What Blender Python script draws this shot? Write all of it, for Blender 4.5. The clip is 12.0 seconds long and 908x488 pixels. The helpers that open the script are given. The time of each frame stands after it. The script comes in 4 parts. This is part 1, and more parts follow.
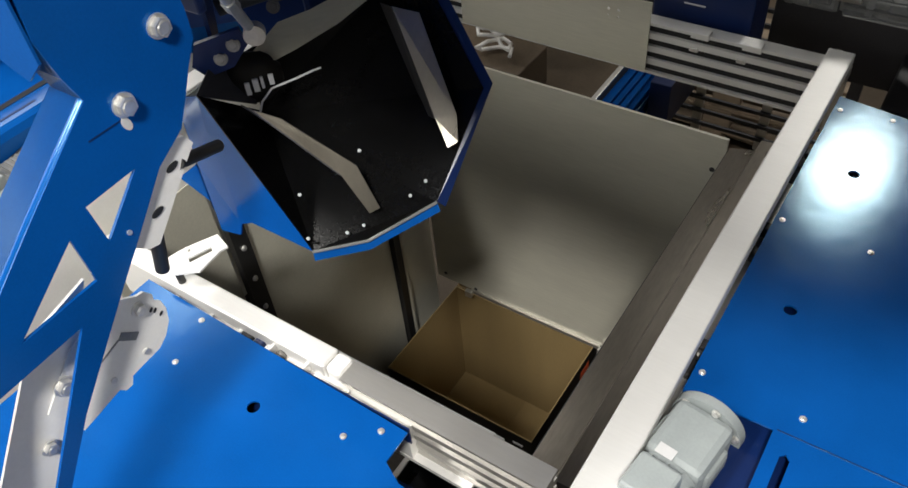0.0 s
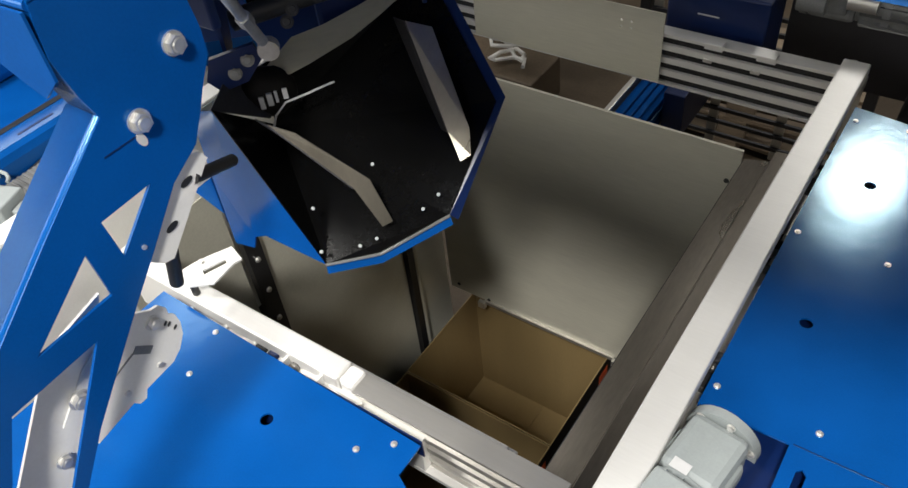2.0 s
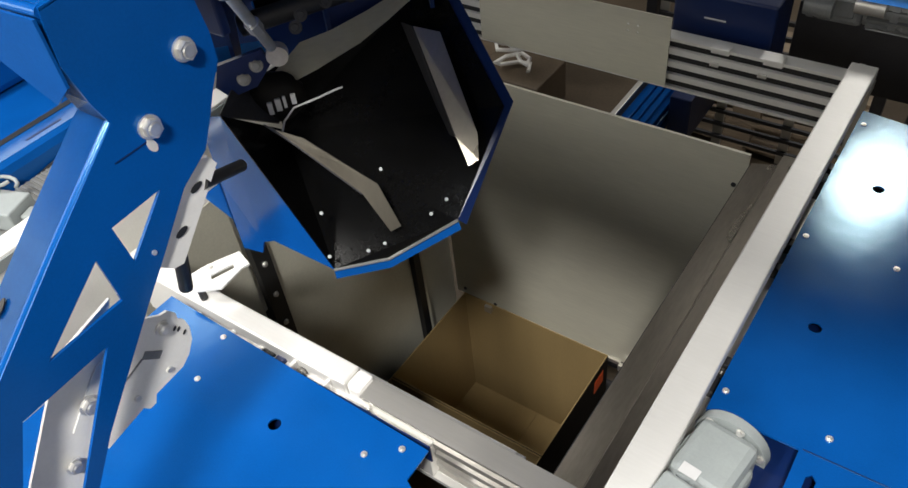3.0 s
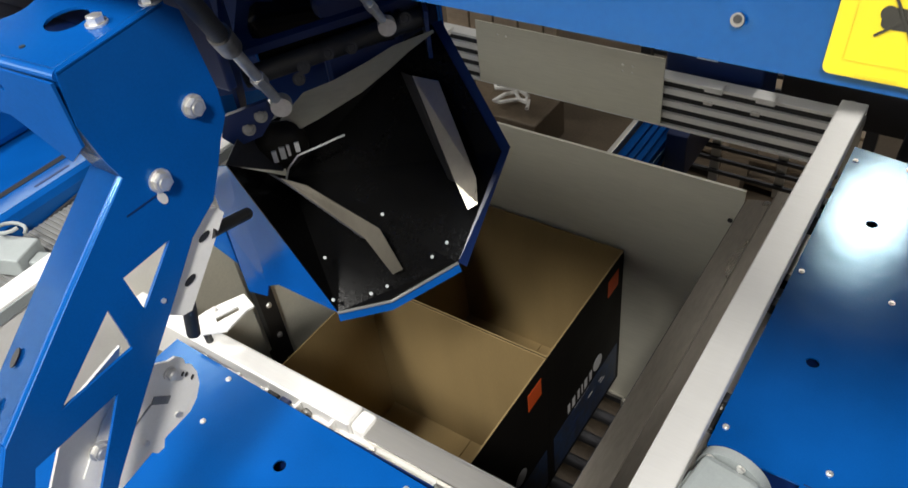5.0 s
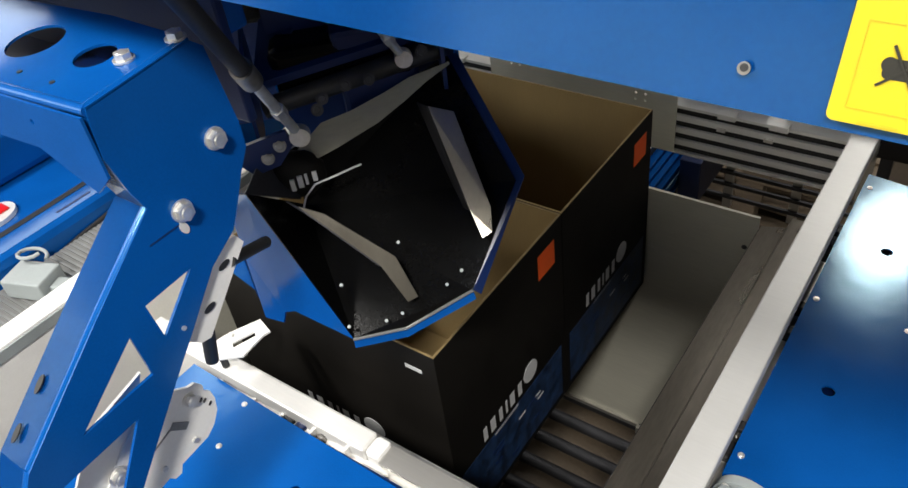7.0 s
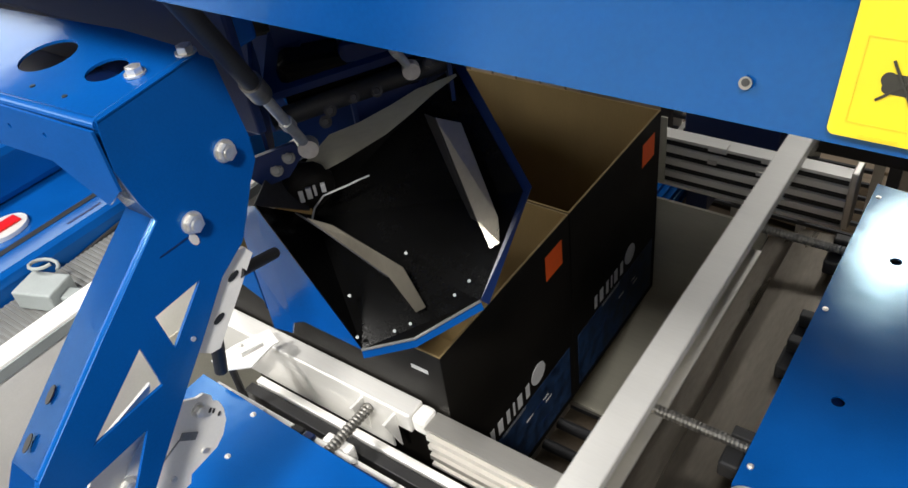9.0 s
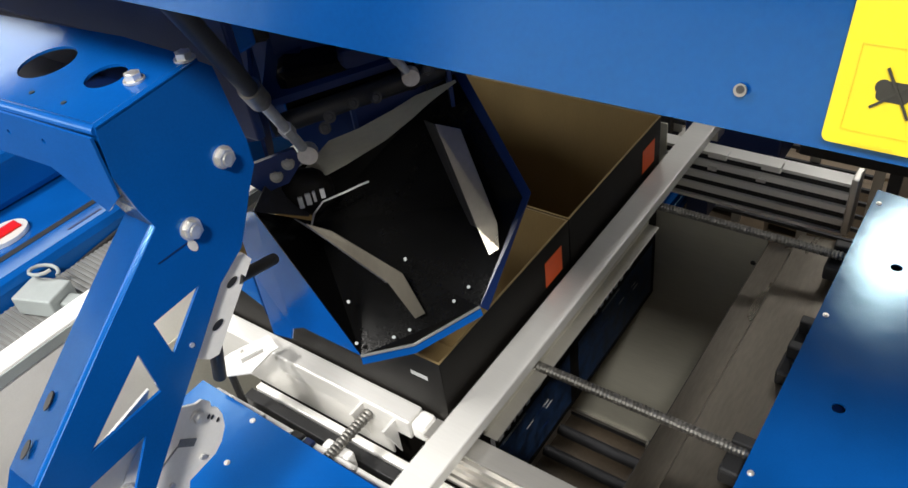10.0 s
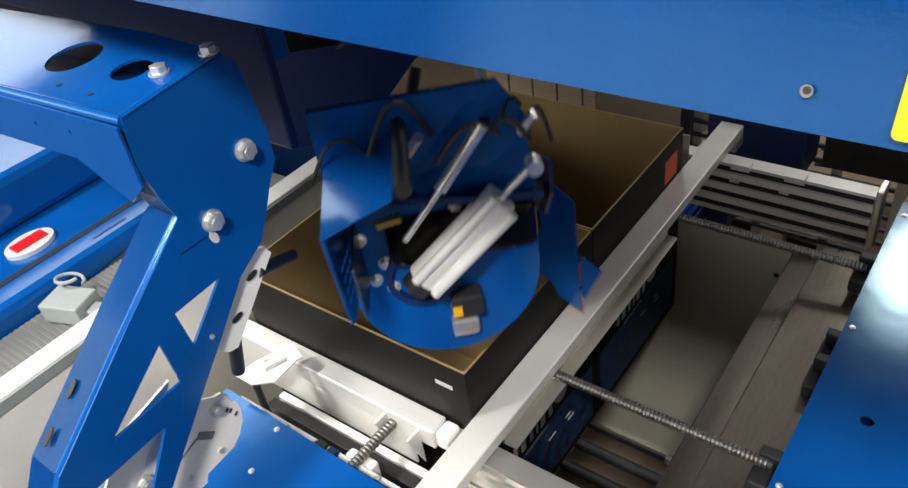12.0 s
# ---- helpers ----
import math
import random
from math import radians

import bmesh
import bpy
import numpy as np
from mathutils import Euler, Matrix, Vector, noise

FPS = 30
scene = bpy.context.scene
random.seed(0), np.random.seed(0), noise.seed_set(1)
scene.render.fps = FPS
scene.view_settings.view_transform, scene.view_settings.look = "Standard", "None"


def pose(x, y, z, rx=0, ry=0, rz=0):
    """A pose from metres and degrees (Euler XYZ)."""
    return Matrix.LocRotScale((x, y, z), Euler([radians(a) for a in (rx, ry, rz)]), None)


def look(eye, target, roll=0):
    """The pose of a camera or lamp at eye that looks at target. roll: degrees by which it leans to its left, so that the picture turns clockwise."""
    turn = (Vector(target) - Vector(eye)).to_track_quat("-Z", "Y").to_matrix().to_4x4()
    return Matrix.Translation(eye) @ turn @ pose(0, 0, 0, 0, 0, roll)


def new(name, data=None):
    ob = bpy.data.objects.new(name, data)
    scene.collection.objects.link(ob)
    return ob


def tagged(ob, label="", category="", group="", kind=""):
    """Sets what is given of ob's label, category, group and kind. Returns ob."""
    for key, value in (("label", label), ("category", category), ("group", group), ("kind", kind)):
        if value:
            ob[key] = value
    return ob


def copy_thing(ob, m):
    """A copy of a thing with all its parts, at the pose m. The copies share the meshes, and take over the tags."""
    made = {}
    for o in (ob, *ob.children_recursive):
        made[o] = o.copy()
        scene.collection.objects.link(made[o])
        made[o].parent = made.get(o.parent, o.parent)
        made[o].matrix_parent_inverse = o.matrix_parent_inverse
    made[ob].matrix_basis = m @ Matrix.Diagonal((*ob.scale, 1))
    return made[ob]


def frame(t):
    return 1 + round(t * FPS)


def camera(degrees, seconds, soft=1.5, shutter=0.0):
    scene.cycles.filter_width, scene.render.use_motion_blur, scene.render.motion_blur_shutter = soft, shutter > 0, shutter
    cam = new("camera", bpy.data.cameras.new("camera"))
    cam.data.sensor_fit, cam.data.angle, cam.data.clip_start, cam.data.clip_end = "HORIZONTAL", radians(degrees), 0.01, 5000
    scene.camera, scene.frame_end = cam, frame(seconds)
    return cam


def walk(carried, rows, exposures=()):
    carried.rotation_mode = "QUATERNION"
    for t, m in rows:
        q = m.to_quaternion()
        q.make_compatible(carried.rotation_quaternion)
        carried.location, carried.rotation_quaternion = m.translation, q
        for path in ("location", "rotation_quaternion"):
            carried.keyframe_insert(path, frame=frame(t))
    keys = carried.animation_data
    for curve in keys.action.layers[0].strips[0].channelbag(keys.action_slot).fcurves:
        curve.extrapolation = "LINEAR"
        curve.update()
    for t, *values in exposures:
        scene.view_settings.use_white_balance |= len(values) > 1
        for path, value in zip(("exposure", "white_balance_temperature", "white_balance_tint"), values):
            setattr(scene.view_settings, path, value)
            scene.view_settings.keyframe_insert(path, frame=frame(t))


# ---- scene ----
cam = camera(60.0, 12.0, shutter=0.5)
PATH = [
    (0, (-0.019, 0.067, 1.144), (-0.884, 1.184, -0.271), -6.0),
    (0.5, (-0.022, 0.068, 1.147), (-0.901, 1.194, -0.253), -5.6),
    (1, (-0.024, 0.072, 1.146), (-0.912, 1.194, -0.251), -6.4),
    (1.5, (-0.023, 0.074, 1.147), (-0.917, 1.192, -0.251), -6.7),
    (2, (-0.02, 0.071, 1.148), (-0.922, 1.184, -0.248), -6.9),
    (2.5, (-0.022, 0.069, 1.148), (-0.933, 1.18, -0.244), -7.1),
    (3, (-0.024, 0.069, 1.149), (-0.94, 1.181, -0.238), -7.3),
    (5, (-0.013, 0.062, 1.176), (-0.962, 1.224, -0.147), -7.9),
    (5.5, (-0.011, 0.057, 1.187), (-0.98, 1.24, -0.102), -7.6),
    (6, (-0.012, 0.056, 1.186), (-0.993, 1.239, -0.093), -7.9),
    (6.5, (-0.011, 0.058, 1.187), (-0.998, 1.233, -0.095), -8.3),
    (7, (-0.01, 0.057, 1.19), (-1.005, 1.234, -0.084), -8.4),
    (9, (-0.007, 0.056, 1.194), (-1.027, 1.235, -0.059), -8.9),
    (9.5, (-0.006, 0.056, 1.194), (-1.031, 1.237, -0.054), -9.0),
    (10, (-0.005, 0.058, 1.194), (-1.031, 1.243, -0.047), -8.9),
    (10.5, (-0.007, 0.056, 1.195), (-1.038, 1.243, -0.041), -8.7),
    (11, (-0.008, 0.051, 1.198), (-1.057, 1.231, -0.03), -8.9),
    (11.5, (-0.01, 0.044, 1.197), (-1.071, 1.224, -0.02), -8.5),
    (12, (-0.021, 0.038, 1.194), (-1.082, 1.224, -0.017), -9.2),
]
walk(cam, [(t, look(eye, target, roll)) for t, eye, target, roll in PATH])

# ---- world and lamps ----
world = bpy.data.worlds.new("world")
world.use_nodes = True
scene.world = world
world.node_tree.nodes["Background"].inputs[0].default_value = (0.55, 0.62, 0.7, 1)
world.node_tree.nodes["Background"].inputs[1].default_value = 0.08
scene.view_settings.exposure = 0.0

FLOOR_Z, CEIL_Z = -2.0, 3.4


def lamp(x, y, sx, sy, watts, colour=(1.0, 0.97, 0.92)):
    d = bpy.data.lights.new("hall_lamp", "AREA")
    d.shape, d.size, d.size_y, d.energy, d.color = "ELLIPSE", sx, sy, watts, colour
    ob = new("hall_lamp", d)
    ob.matrix_basis = pose(x, y, CEIL_Z - 0.12)
    return ob


# Third and fourth lamps are added fill; the others follow glare and shadows.
LAMPS = [(-0.32, 5.9, 0.60, 1.2, 60), (-4.3, 2.6, 0.6, 2.0, 20), (-2.4, -1.3, 0.6, 1.2, 215), (-2.4, 4.6, 0.4, 1.5, 12), (0.6, -1.4, 0.45, 0.6, 200)]
for l in LAMPS:
    lamp(*l)
# west daylight follows the reflections; south and east daylight is added fill
for nm, eye, aim, sx, sz, watts in (("west_daylight", (-5.85, 0.3, 2.15), (0.0, 0.4, 0.3), 9.4, 2.1, 115), ("south_fill", (-1.6, -4.85, 2.0), (-0.9, 0.6, 0.3), 5.0, 1.7, 30), ("east_fill", (4.85, -0.8, 2.0), (-0.8, 0.6, 0.2), 4.0, 1.7, 25)):
    day = bpy.data.lights.new(nm, "AREA")
    day.shape, day.size, day.size_y, day.energy, day.color = "RECTANGLE", sx, sz, watts, (0.95, 0.98, 1.0)
    new(nm, day).matrix_basis = look(eye, aim)


# ---- materials ----
def mat(name, colour, rough=0.5, metal=0.0, vary=0.12, scale=8.0, bump=0.0, bscale=120.0, stretch=None, emit=0.0, coat=0.0, rvary=0.1, spec=0.5, tint=None, wave=0.0):
    """A surface with colour and gloss that vary at two scales, and a fine relief."""
    m = bpy.data.materials.new(name)
    m.use_nodes = True
    n, l = m.node_tree.nodes, m.node_tree.links
    b = n["Principled BSDF"]
    tc = n.new("ShaderNodeTexCoord")
    mp = n.new("ShaderNodeMapping")
    l.new(tc.outputs["Object"], mp.inputs["Vector"])
    if stretch:
        mp.inputs["Scale"].default_value = stretch
    big, fine = n.new("ShaderNodeTexNoise"), n.new("ShaderNodeTexNoise")
    big.inputs["Scale"].default_value, fine.inputs["Scale"].default_value = scale, bscale
    big.inputs["Detail"].default_value, fine.inputs["Detail"].default_value = 5, 3
    l.new(mp.outputs["Vector"], big.inputs["Vector"])
    l.new(mp.outputs["Vector"], fine.inputs["Vector"])
    mix = n.new("ShaderNodeMix")
    mix.data_type, mix.blend_type = "RGBA", "MULTIPLY"
    mix.inputs[0].default_value = 1.0
    mix.inputs[6].default_value = (*colour, 1)
    ramp = n.new("ShaderNodeMapRange")
    ramp.inputs[1].default_value, ramp.inputs[2].default_value = 0.3, 0.7
    ramp.inputs[3].default_value, ramp.inputs[4].default_value = 1 - vary, 1 + vary
    add = n.new("ShaderNodeMath")
    add.operation = "ADD"
    half = n.new("ShaderNodeMath")
    half.operation = "MULTIPLY_ADD"
    half.inputs[1].default_value, half.inputs[2].default_value = 0.35, -0.175
    l.new(fine.outputs["Fac"], half.inputs[0])
    l.new(big.outputs["Fac"], add.inputs[0])
    l.new(half.outputs[0], add.inputs[1])
    l.new(add.outputs[0], ramp.inputs[0])
    l.new(ramp.outputs[0], mix.inputs[7])
    l.new(mix.outputs[2], b.inputs["Base Color"])
    rr = n.new("ShaderNodeMapRange")
    rr.inputs[3].default_value, rr.inputs[4].default_value = max(rough - rvary, 0.03), min(rough + rvary, 1)
    l.new(big.outputs["Fac"], rr.inputs[0])
    l.new(rr.outputs[0], b.inputs["Roughness"])
    b.inputs["Metallic"].default_value = metal
    b.inputs["Coat Weight"].default_value = coat
    b.inputs["Specular IOR Level"].default_value = spec
    if tint:
        b.inputs["Specular Tint"].default_value = (*tint, 1)
    if bump:
        bp = n.new("ShaderNodeBump")
        bp.inputs["Strength"].default_value, bp.inputs["Distance"].default_value = bump, 0.002
        l.new(fine.outputs["Fac"], bp.inputs["Height"])
        l.new(bp.outputs[0], b.inputs["Normal"])
        if wave:
            bw = n.new("ShaderNodeBump")
            bw.inputs["Strength"].default_value, bw.inputs["Distance"].default_value = wave, 0.01
            l.new(big.outputs["Fac"], bw.inputs["Height"])
            l.new(bw.outputs[0], bp.inputs["Normal"])
    if emit:
        b.inputs["Emission Color"].default_value, b.inputs["Emission Strength"].default_value = (*colour, 1), emit
    return m


BLUE = mat("blue_paint", (0.002, 0.074, 0.315), 0.135, 0, 0.12, 5, 0.03, 300, rvary=0.05, tint=(0.4, 0.8, 1.0), wave=0.12, spec=0.8)
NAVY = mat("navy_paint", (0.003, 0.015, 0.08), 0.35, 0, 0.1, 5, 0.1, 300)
STEEL = mat("brushed_steel", (0.25, 0.225, 0.18), 0.42, 0.6, 0.1, 4, 0.08, 160, (1, 1, 0.06))
SHEET = mat("sheet_steel", (0.62, 0.60, 0.50), 0.45, 0.25, 0.12, 3, 0.05, 180, (0.08, 1, 1))
ALU = mat("aluminium", (0.68, 0.66, 0.62), 0.38, 0.85, 0.06, 6, 0.04, 220, (0.1, 1, 1))
ALU_PALE = mat("aluminium_pale", (0.84, 0.83, 0.80), 0.42, 0.4, 0.05, 6, 0.03, 220, (0.1, 1, 1))
WHITE = mat("white_coat", (0.84, 0.83, 0.8), 0.45, 0, 0.06, 10, 0.05, 200)
BLACK = mat("black_lining", (0.004, 0.004, 0.004), 0.22, 0, 0.3, 6, 0.1, 200, spec=0.15)
RUBBER = mat("black_plastic", (0.015, 0.015, 0.016), 0.5, 0, 0.2, 10, 0.1, 200)
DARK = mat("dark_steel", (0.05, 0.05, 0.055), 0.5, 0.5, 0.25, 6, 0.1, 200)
GUIDE = mat("polished_steel", (0.52, 0.48, 0.40), 0.3, 1.0, 0.12, 9, 0.06, 160, (1, 1, 0.1))
LEDGE = mat("rolled_steel", (0.46, 0.42, 0.36), 0.3, 1.0, 0.18, 5, 0.05, 160, (1, 0.2, 1))
CARD = mat("cardboard", (0.27, 0.19, 0.08), 0.8, 0, 0.1, 7, 0.15, 260, (1, 1, 0.15))
PRINT = mat("black_print", (0.006, 0.005, 0.004), 0.6, 0, 0.25, 6, 0.06, 240, spec=0.2)
PRINT_BLUE = mat("blue_print", (0.011, 0.032, 0.085), 0.42, 0, 0.7, 28, 0.0, 90)
PALE_PRINT = mat("pale_print", (0.6, 0.6, 0.6), 0.5, 0, 0.05)
ORANGE = mat("orange_print", (0.75, 0.10, 0.015), 0.5, 0, 0.08, 12)
YELLOW = mat("yellow_sign", (0.52, 0.41, 0.0), 0.4, 0, 0.05, 9)
GREY = mat("grey_motor_paint", (0.30, 0.33, 0.33), 0.45, 0, 0.1, 10, 0.08, 250)
MOTOR = mat("dark_motor_paint", (0.22, 0.225, 0.22), 0.4, 0.3, 0.2, 10, 0.08, 250)
DULL = mat("dull_bolt", (0.30, 0.29, 0.27), 0.42, 1.0, 0.15, 60)
CHROME = mat("zinc_bolt", (0.78, 0.77, 0.74), 0.32, 0.75, 0.1, 60)
FLOOR = mat("workshop_floor", (0.10, 0.075, 0.05), 0.55, 0, 0.35, 2.2, 0.2, 60)
WALL = mat("hall_wall", (0.16, 0.16, 0.155), 0.8, 0, 0.15, 1.5, 0.1, 60)
WOOD = mat("pallet_wood", (0.26, 0.20, 0.14), 0.7, 0, 0.25, 6, 0.25, 80, (0.15, 1, 1))
SCREEN = mat("wire_cover", (0.17, 0.17, 0.165), 0.5, 0, 0.1, 10)
GLOW = mat("pane_glow", (1.0, 0.95, 0.86), 0.5, 0, 0.0, emit=0.9)


# ---- shapes ----
def tube(pts, r, seg=8):
    """One bent round bar through the points."""
    pts = [Vector(p) for p in pts]
    bm = bmesh.new()
    rings = []
    for i, p in enumerate(pts):
        d = (pts[min(i + 1, len(pts) - 1)] - pts[max(i - 1, 0)]).normalized()
        turn = d.to_track_quat("Z", "Y").to_matrix()
        rings.append([bm.verts.new(p + turn @ Vector((r * math.cos(2 * math.pi * k / seg), r * math.sin(2 * math.pi * k / seg), 0))) for k in range(seg)])
    for a, b in zip(rings, rings[1:]):
        for k in range(seg):
            bm.faces.new((a[k], a[(k + 1) % seg], b[(k + 1) % seg], b[k]))
    bm.faces.new(rings[0])
    bm.faces.new(rings[-1])
    return bm


def part(name, bm, material, parent=None, label="", smooth=False, at=None):
    me = bpy.data.meshes.new(name)
    bmesh.ops.recalc_face_normals(bm, faces=bm.faces)
    if smooth:
        for f in bm.faces:
            f.smooth = True
    bm.to_mesh(me)
    bm.free()
    me.materials.append(material)
    ob = new(name, me)
    if parent:
        ob.parent = parent
    if at is not None:
        ob.matrix_basis = at
    if smooth:
        me.set_sharp_from_angle(angle=radians(40))
    if label:
        ob["label"] = label
    return ob


def thing(name, label, category, m=None, group="", kind=""):
    ob = new(name)
    ob.empty_display_size = 0.05
    if m is not None:
        ob.matrix_basis = m
    return tagged(ob, label, category, group, kind)


def box(bm, a, b, bevel=0.0, m=None):
    """A block between two corners, its edges rounded."""
    a, b = Vector(a), Vector(b)
    r = bmesh.ops.create_cube(bm, size=1.0)
    vs = r["verts"]
    bmesh.ops.scale(bm, vec=b - a, verts=vs)
    bmesh.ops.translate(bm, vec=(a + b) / 2, verts=vs)
    if bevel:
        es = list({e for v in vs for e in v.link_edges})
        r = bmesh.ops.bevel(bm, geom=es, offset=bevel, segments=2, affect="EDGES", profile=0.5)
        vs = list({v for f in r["faces"] for v in f.verts} | {v for v in vs if v.is_valid})
    if m is not None:
        bmesh.ops.transform(bm, matrix=m, verts=vs)
    return bm


def blk(a, b, bevel=0.0, m=None):
    return box(bmesh.new(), a, b, bevel, m)


def rod(bm, p, q, r, r2=None, seg=20):
    """A round bar from p to q."""
    p, q = Vector(p), Vector(q)
    d = q - p
    m = Matrix.Translation((p + q) / 2) @ d.to_track_quat("Z", "Y").to_matrix().to_4x4()
    bmesh.ops.create_cone(bm, cap_ends=True, segments=seg, radius1=r, radius2=r if r2 is None else r2, depth=d.length, matrix=m)
    return bm


def slab(outline, holes, thick, axes):
    """A sheet cut to an outline with holes, thick along the third axis. axes(u, v, w) gives the place."""
    bm = bmesh.new()
    edges = []
    for loop in (outline, *holes):
        vs = [bm.verts.new((u, v, 0)) for u, v in loop]
        edges += [bm.edges.new((vs[i], vs[(i + 1) % len(vs)])) for i in range(len(vs))]
    bmesh.ops.triangle_fill(bm, use_beauty=True, use_dissolve=False, edges=edges)
    faces = list(bm.faces)
    r = bmesh.ops.extrude_face_region(bm, geom=faces)
    bmesh.ops.translate(bm, vec=(0, 0, thick), verts=[g for g in r["geom"] if isinstance(g, bmesh.types.BMVert)])
    for v in bm.verts:
        v.co = Vector(axes(*v.co))
    return bm


def ring(cx, cy, rx, ry=None, n=20, turn=0.0):
    ry = ry or rx
    pts = []
    for i in range(n):
        a = 2 * math.pi * i / n
        x, y = rx * math.cos(a), ry * math.sin(a)
        pts.append((cx + x * math.cos(turn) - y * math.sin(turn), cy + x * math.sin(turn) + y * math.cos(turn)))
    return pts


def hexbolt(parent, p, q, r=0.010, name="bolt", label="zinc-plated hexagon bolt", material=None):
    """A hexagon head with washer at p, standing out towards q."""
    p, q = Vector(p), Vector(q)
    d = (q - p).normalized()
    bm = rod(bmesh.new(), p, p + d * 0.25 * r, r * 1.25, seg=24)
    rod(bm, p + d * 0.25 * r, p + d * 0.95 * r, r, seg=6)
    rod(bm, p + d * 0.95 * r, p + d * 1.05 * r, r * 0.75, r * 0.6, seg=16)
    return part(name, bm, material or CHROME, parent, label)


def profile(bm, a, b, h, w, axis, grooves, depth=0.013):
    """An aluminium profile along x (axis 0) or y (axis 1): w wide, h high, top at z of a, grooved on both long sides."""
    n = grooves
    pts = []
    g = h / n
    z0 = 0.0
    side = [(w / 2, 0)]
    for i in range(n):
        zc = -(i + 0.5) * g
        side += [(w / 2, zc + g * 0.28), (w / 2 - depth, zc + g * 0.2), (w / 2 - depth, zc - g * 0.2), (w / 2, zc - g * 0.28)]
    side += [(w / 2, -h)]
    loop = side + [(-x, z) for x, z in reversed(side)]
    rows = []
    for end in (a, b):
        row = []
        for u, z in loop:
            p = (end[0], end[1] + u, end[2] + z) if axis == 0 else (end[0] + u, end[1], end[2] + z)
            row.append(bm.verts.new(p))
        rows.append(row)
    k = len(loop)
    for i in range(k):
        bm.faces.new((rows[0][i], rows[0][(i + 1) % k], rows[1][(i + 1) % k], rows[1][i]))
    bm.faces.new(rows[0])
    bm.faces.new(list(reversed(rows[1])))
    return bm


# ---- hall ----
tagged(part("floor", blk((-6, -5, FLOOR_Z - 0.1), (5, 9, FLOOR_Z)), FLOOR), "worn brown workshop floor under the machine", "floor", kind="structure")
tagged(part("ceiling", blk((-6, -5, CEIL_Z), (5, 9, CEIL_Z + 0.1)), WALL), "plain grey hall ceiling", "ceiling", kind="structure")
for nm, a, b in (("wall_north", (-6, 9, FLOOR_Z), (5, 9.15, CEIL_Z)), ("wall_south", (-6, -5.15, FLOOR_Z), (5, -5, CEIL_Z)), ("wall_west", (-6.15, -5, FLOOR_Z), (-6, 9, CEIL_Z)), ("wall_east", (5, -5, FLOOR_Z), (5.15, 9, CEIL_Z))):
    tagged(part(nm, blk(a, b), WALL), "plain grey hall wall", "wall", kind="structure")


def hall_window(name, axes, u0, u1, top=2.9):
    w = tagged(new(name), "wide steel-framed window placed in the unseen hall wall", "window", kind="structure")
    part("window_frame", slab([(u0 - 0.1, 0.95), (u1 + 0.1, 0.95), (u1 + 0.1, top + 0.1), (u0 - 0.1, top + 0.1)], [[(u0, 1.05), (u1, 1.05), (u1, top), (u0, top)]], 0.06, axes), WHITE, w)
    n = 4
    for i in range(1, n):
        u = u0 + (u1 - u0) * i / n
        part("mullion", slab([(u - 0.02, 1.05), (u + 0.02, 1.05), (u + 0.02, top), (u - 0.02, top)], [], 0.04, axes), WHITE, w)
    part("pane", slab([(u0, 1.05), (u1, 1.05), (u1, top), (u0, top)], [], 0.006, axes), GLOW, w, "glowing panes that add daylight")


# East and south windows are made up to carry the fill light.
hall_window("fill_window_east", lambda u, v, w: (4.998 - w, u, v), -2.8, 1.2)
hall_window("window_2", lambda u, v, w: (-5.998 + w, u, v), -4.4, 5.0, 3.25)
hall_window("fill_window_south", lambda u, v, w: (u, -4.998 + w, v), -4.1, 0.9)
for i, l in enumerate(LAMPS):
    t = tagged(new("ceiling_lamp"), "unseen round lamp placed under the hall ceiling", "ceiling lamp", "ceiling lamps")
    t.matrix_basis = pose(l[0], l[1], CEIL_Z)
    part("housing", slab(ring(0, 0, l[2] / 2 + 0.03, l[3] / 2 + 0.03, 32), [], 0.1, lambda u, v, w: (u, v, -w)), WHITE, t)

# ---- decks and well ----
def plain(name, bm, material, label, category, kind="structure", smooth=False):
    return tagged(part(name, bm, material, None, "", smooth), label, category, kind=kind)


def screw(parent, x, y, z=0.0, r=0.006):
    bm = rod(bmesh.new(), (x, y, z), (x, y, z + 0.002), r, seg=16)
    rod(bm, (x, y, z + 0.002), (x, y, z + 0.004), r * 0.8, r * 0.45, seg=16)
    return part("screw", bm, CHROME, parent)


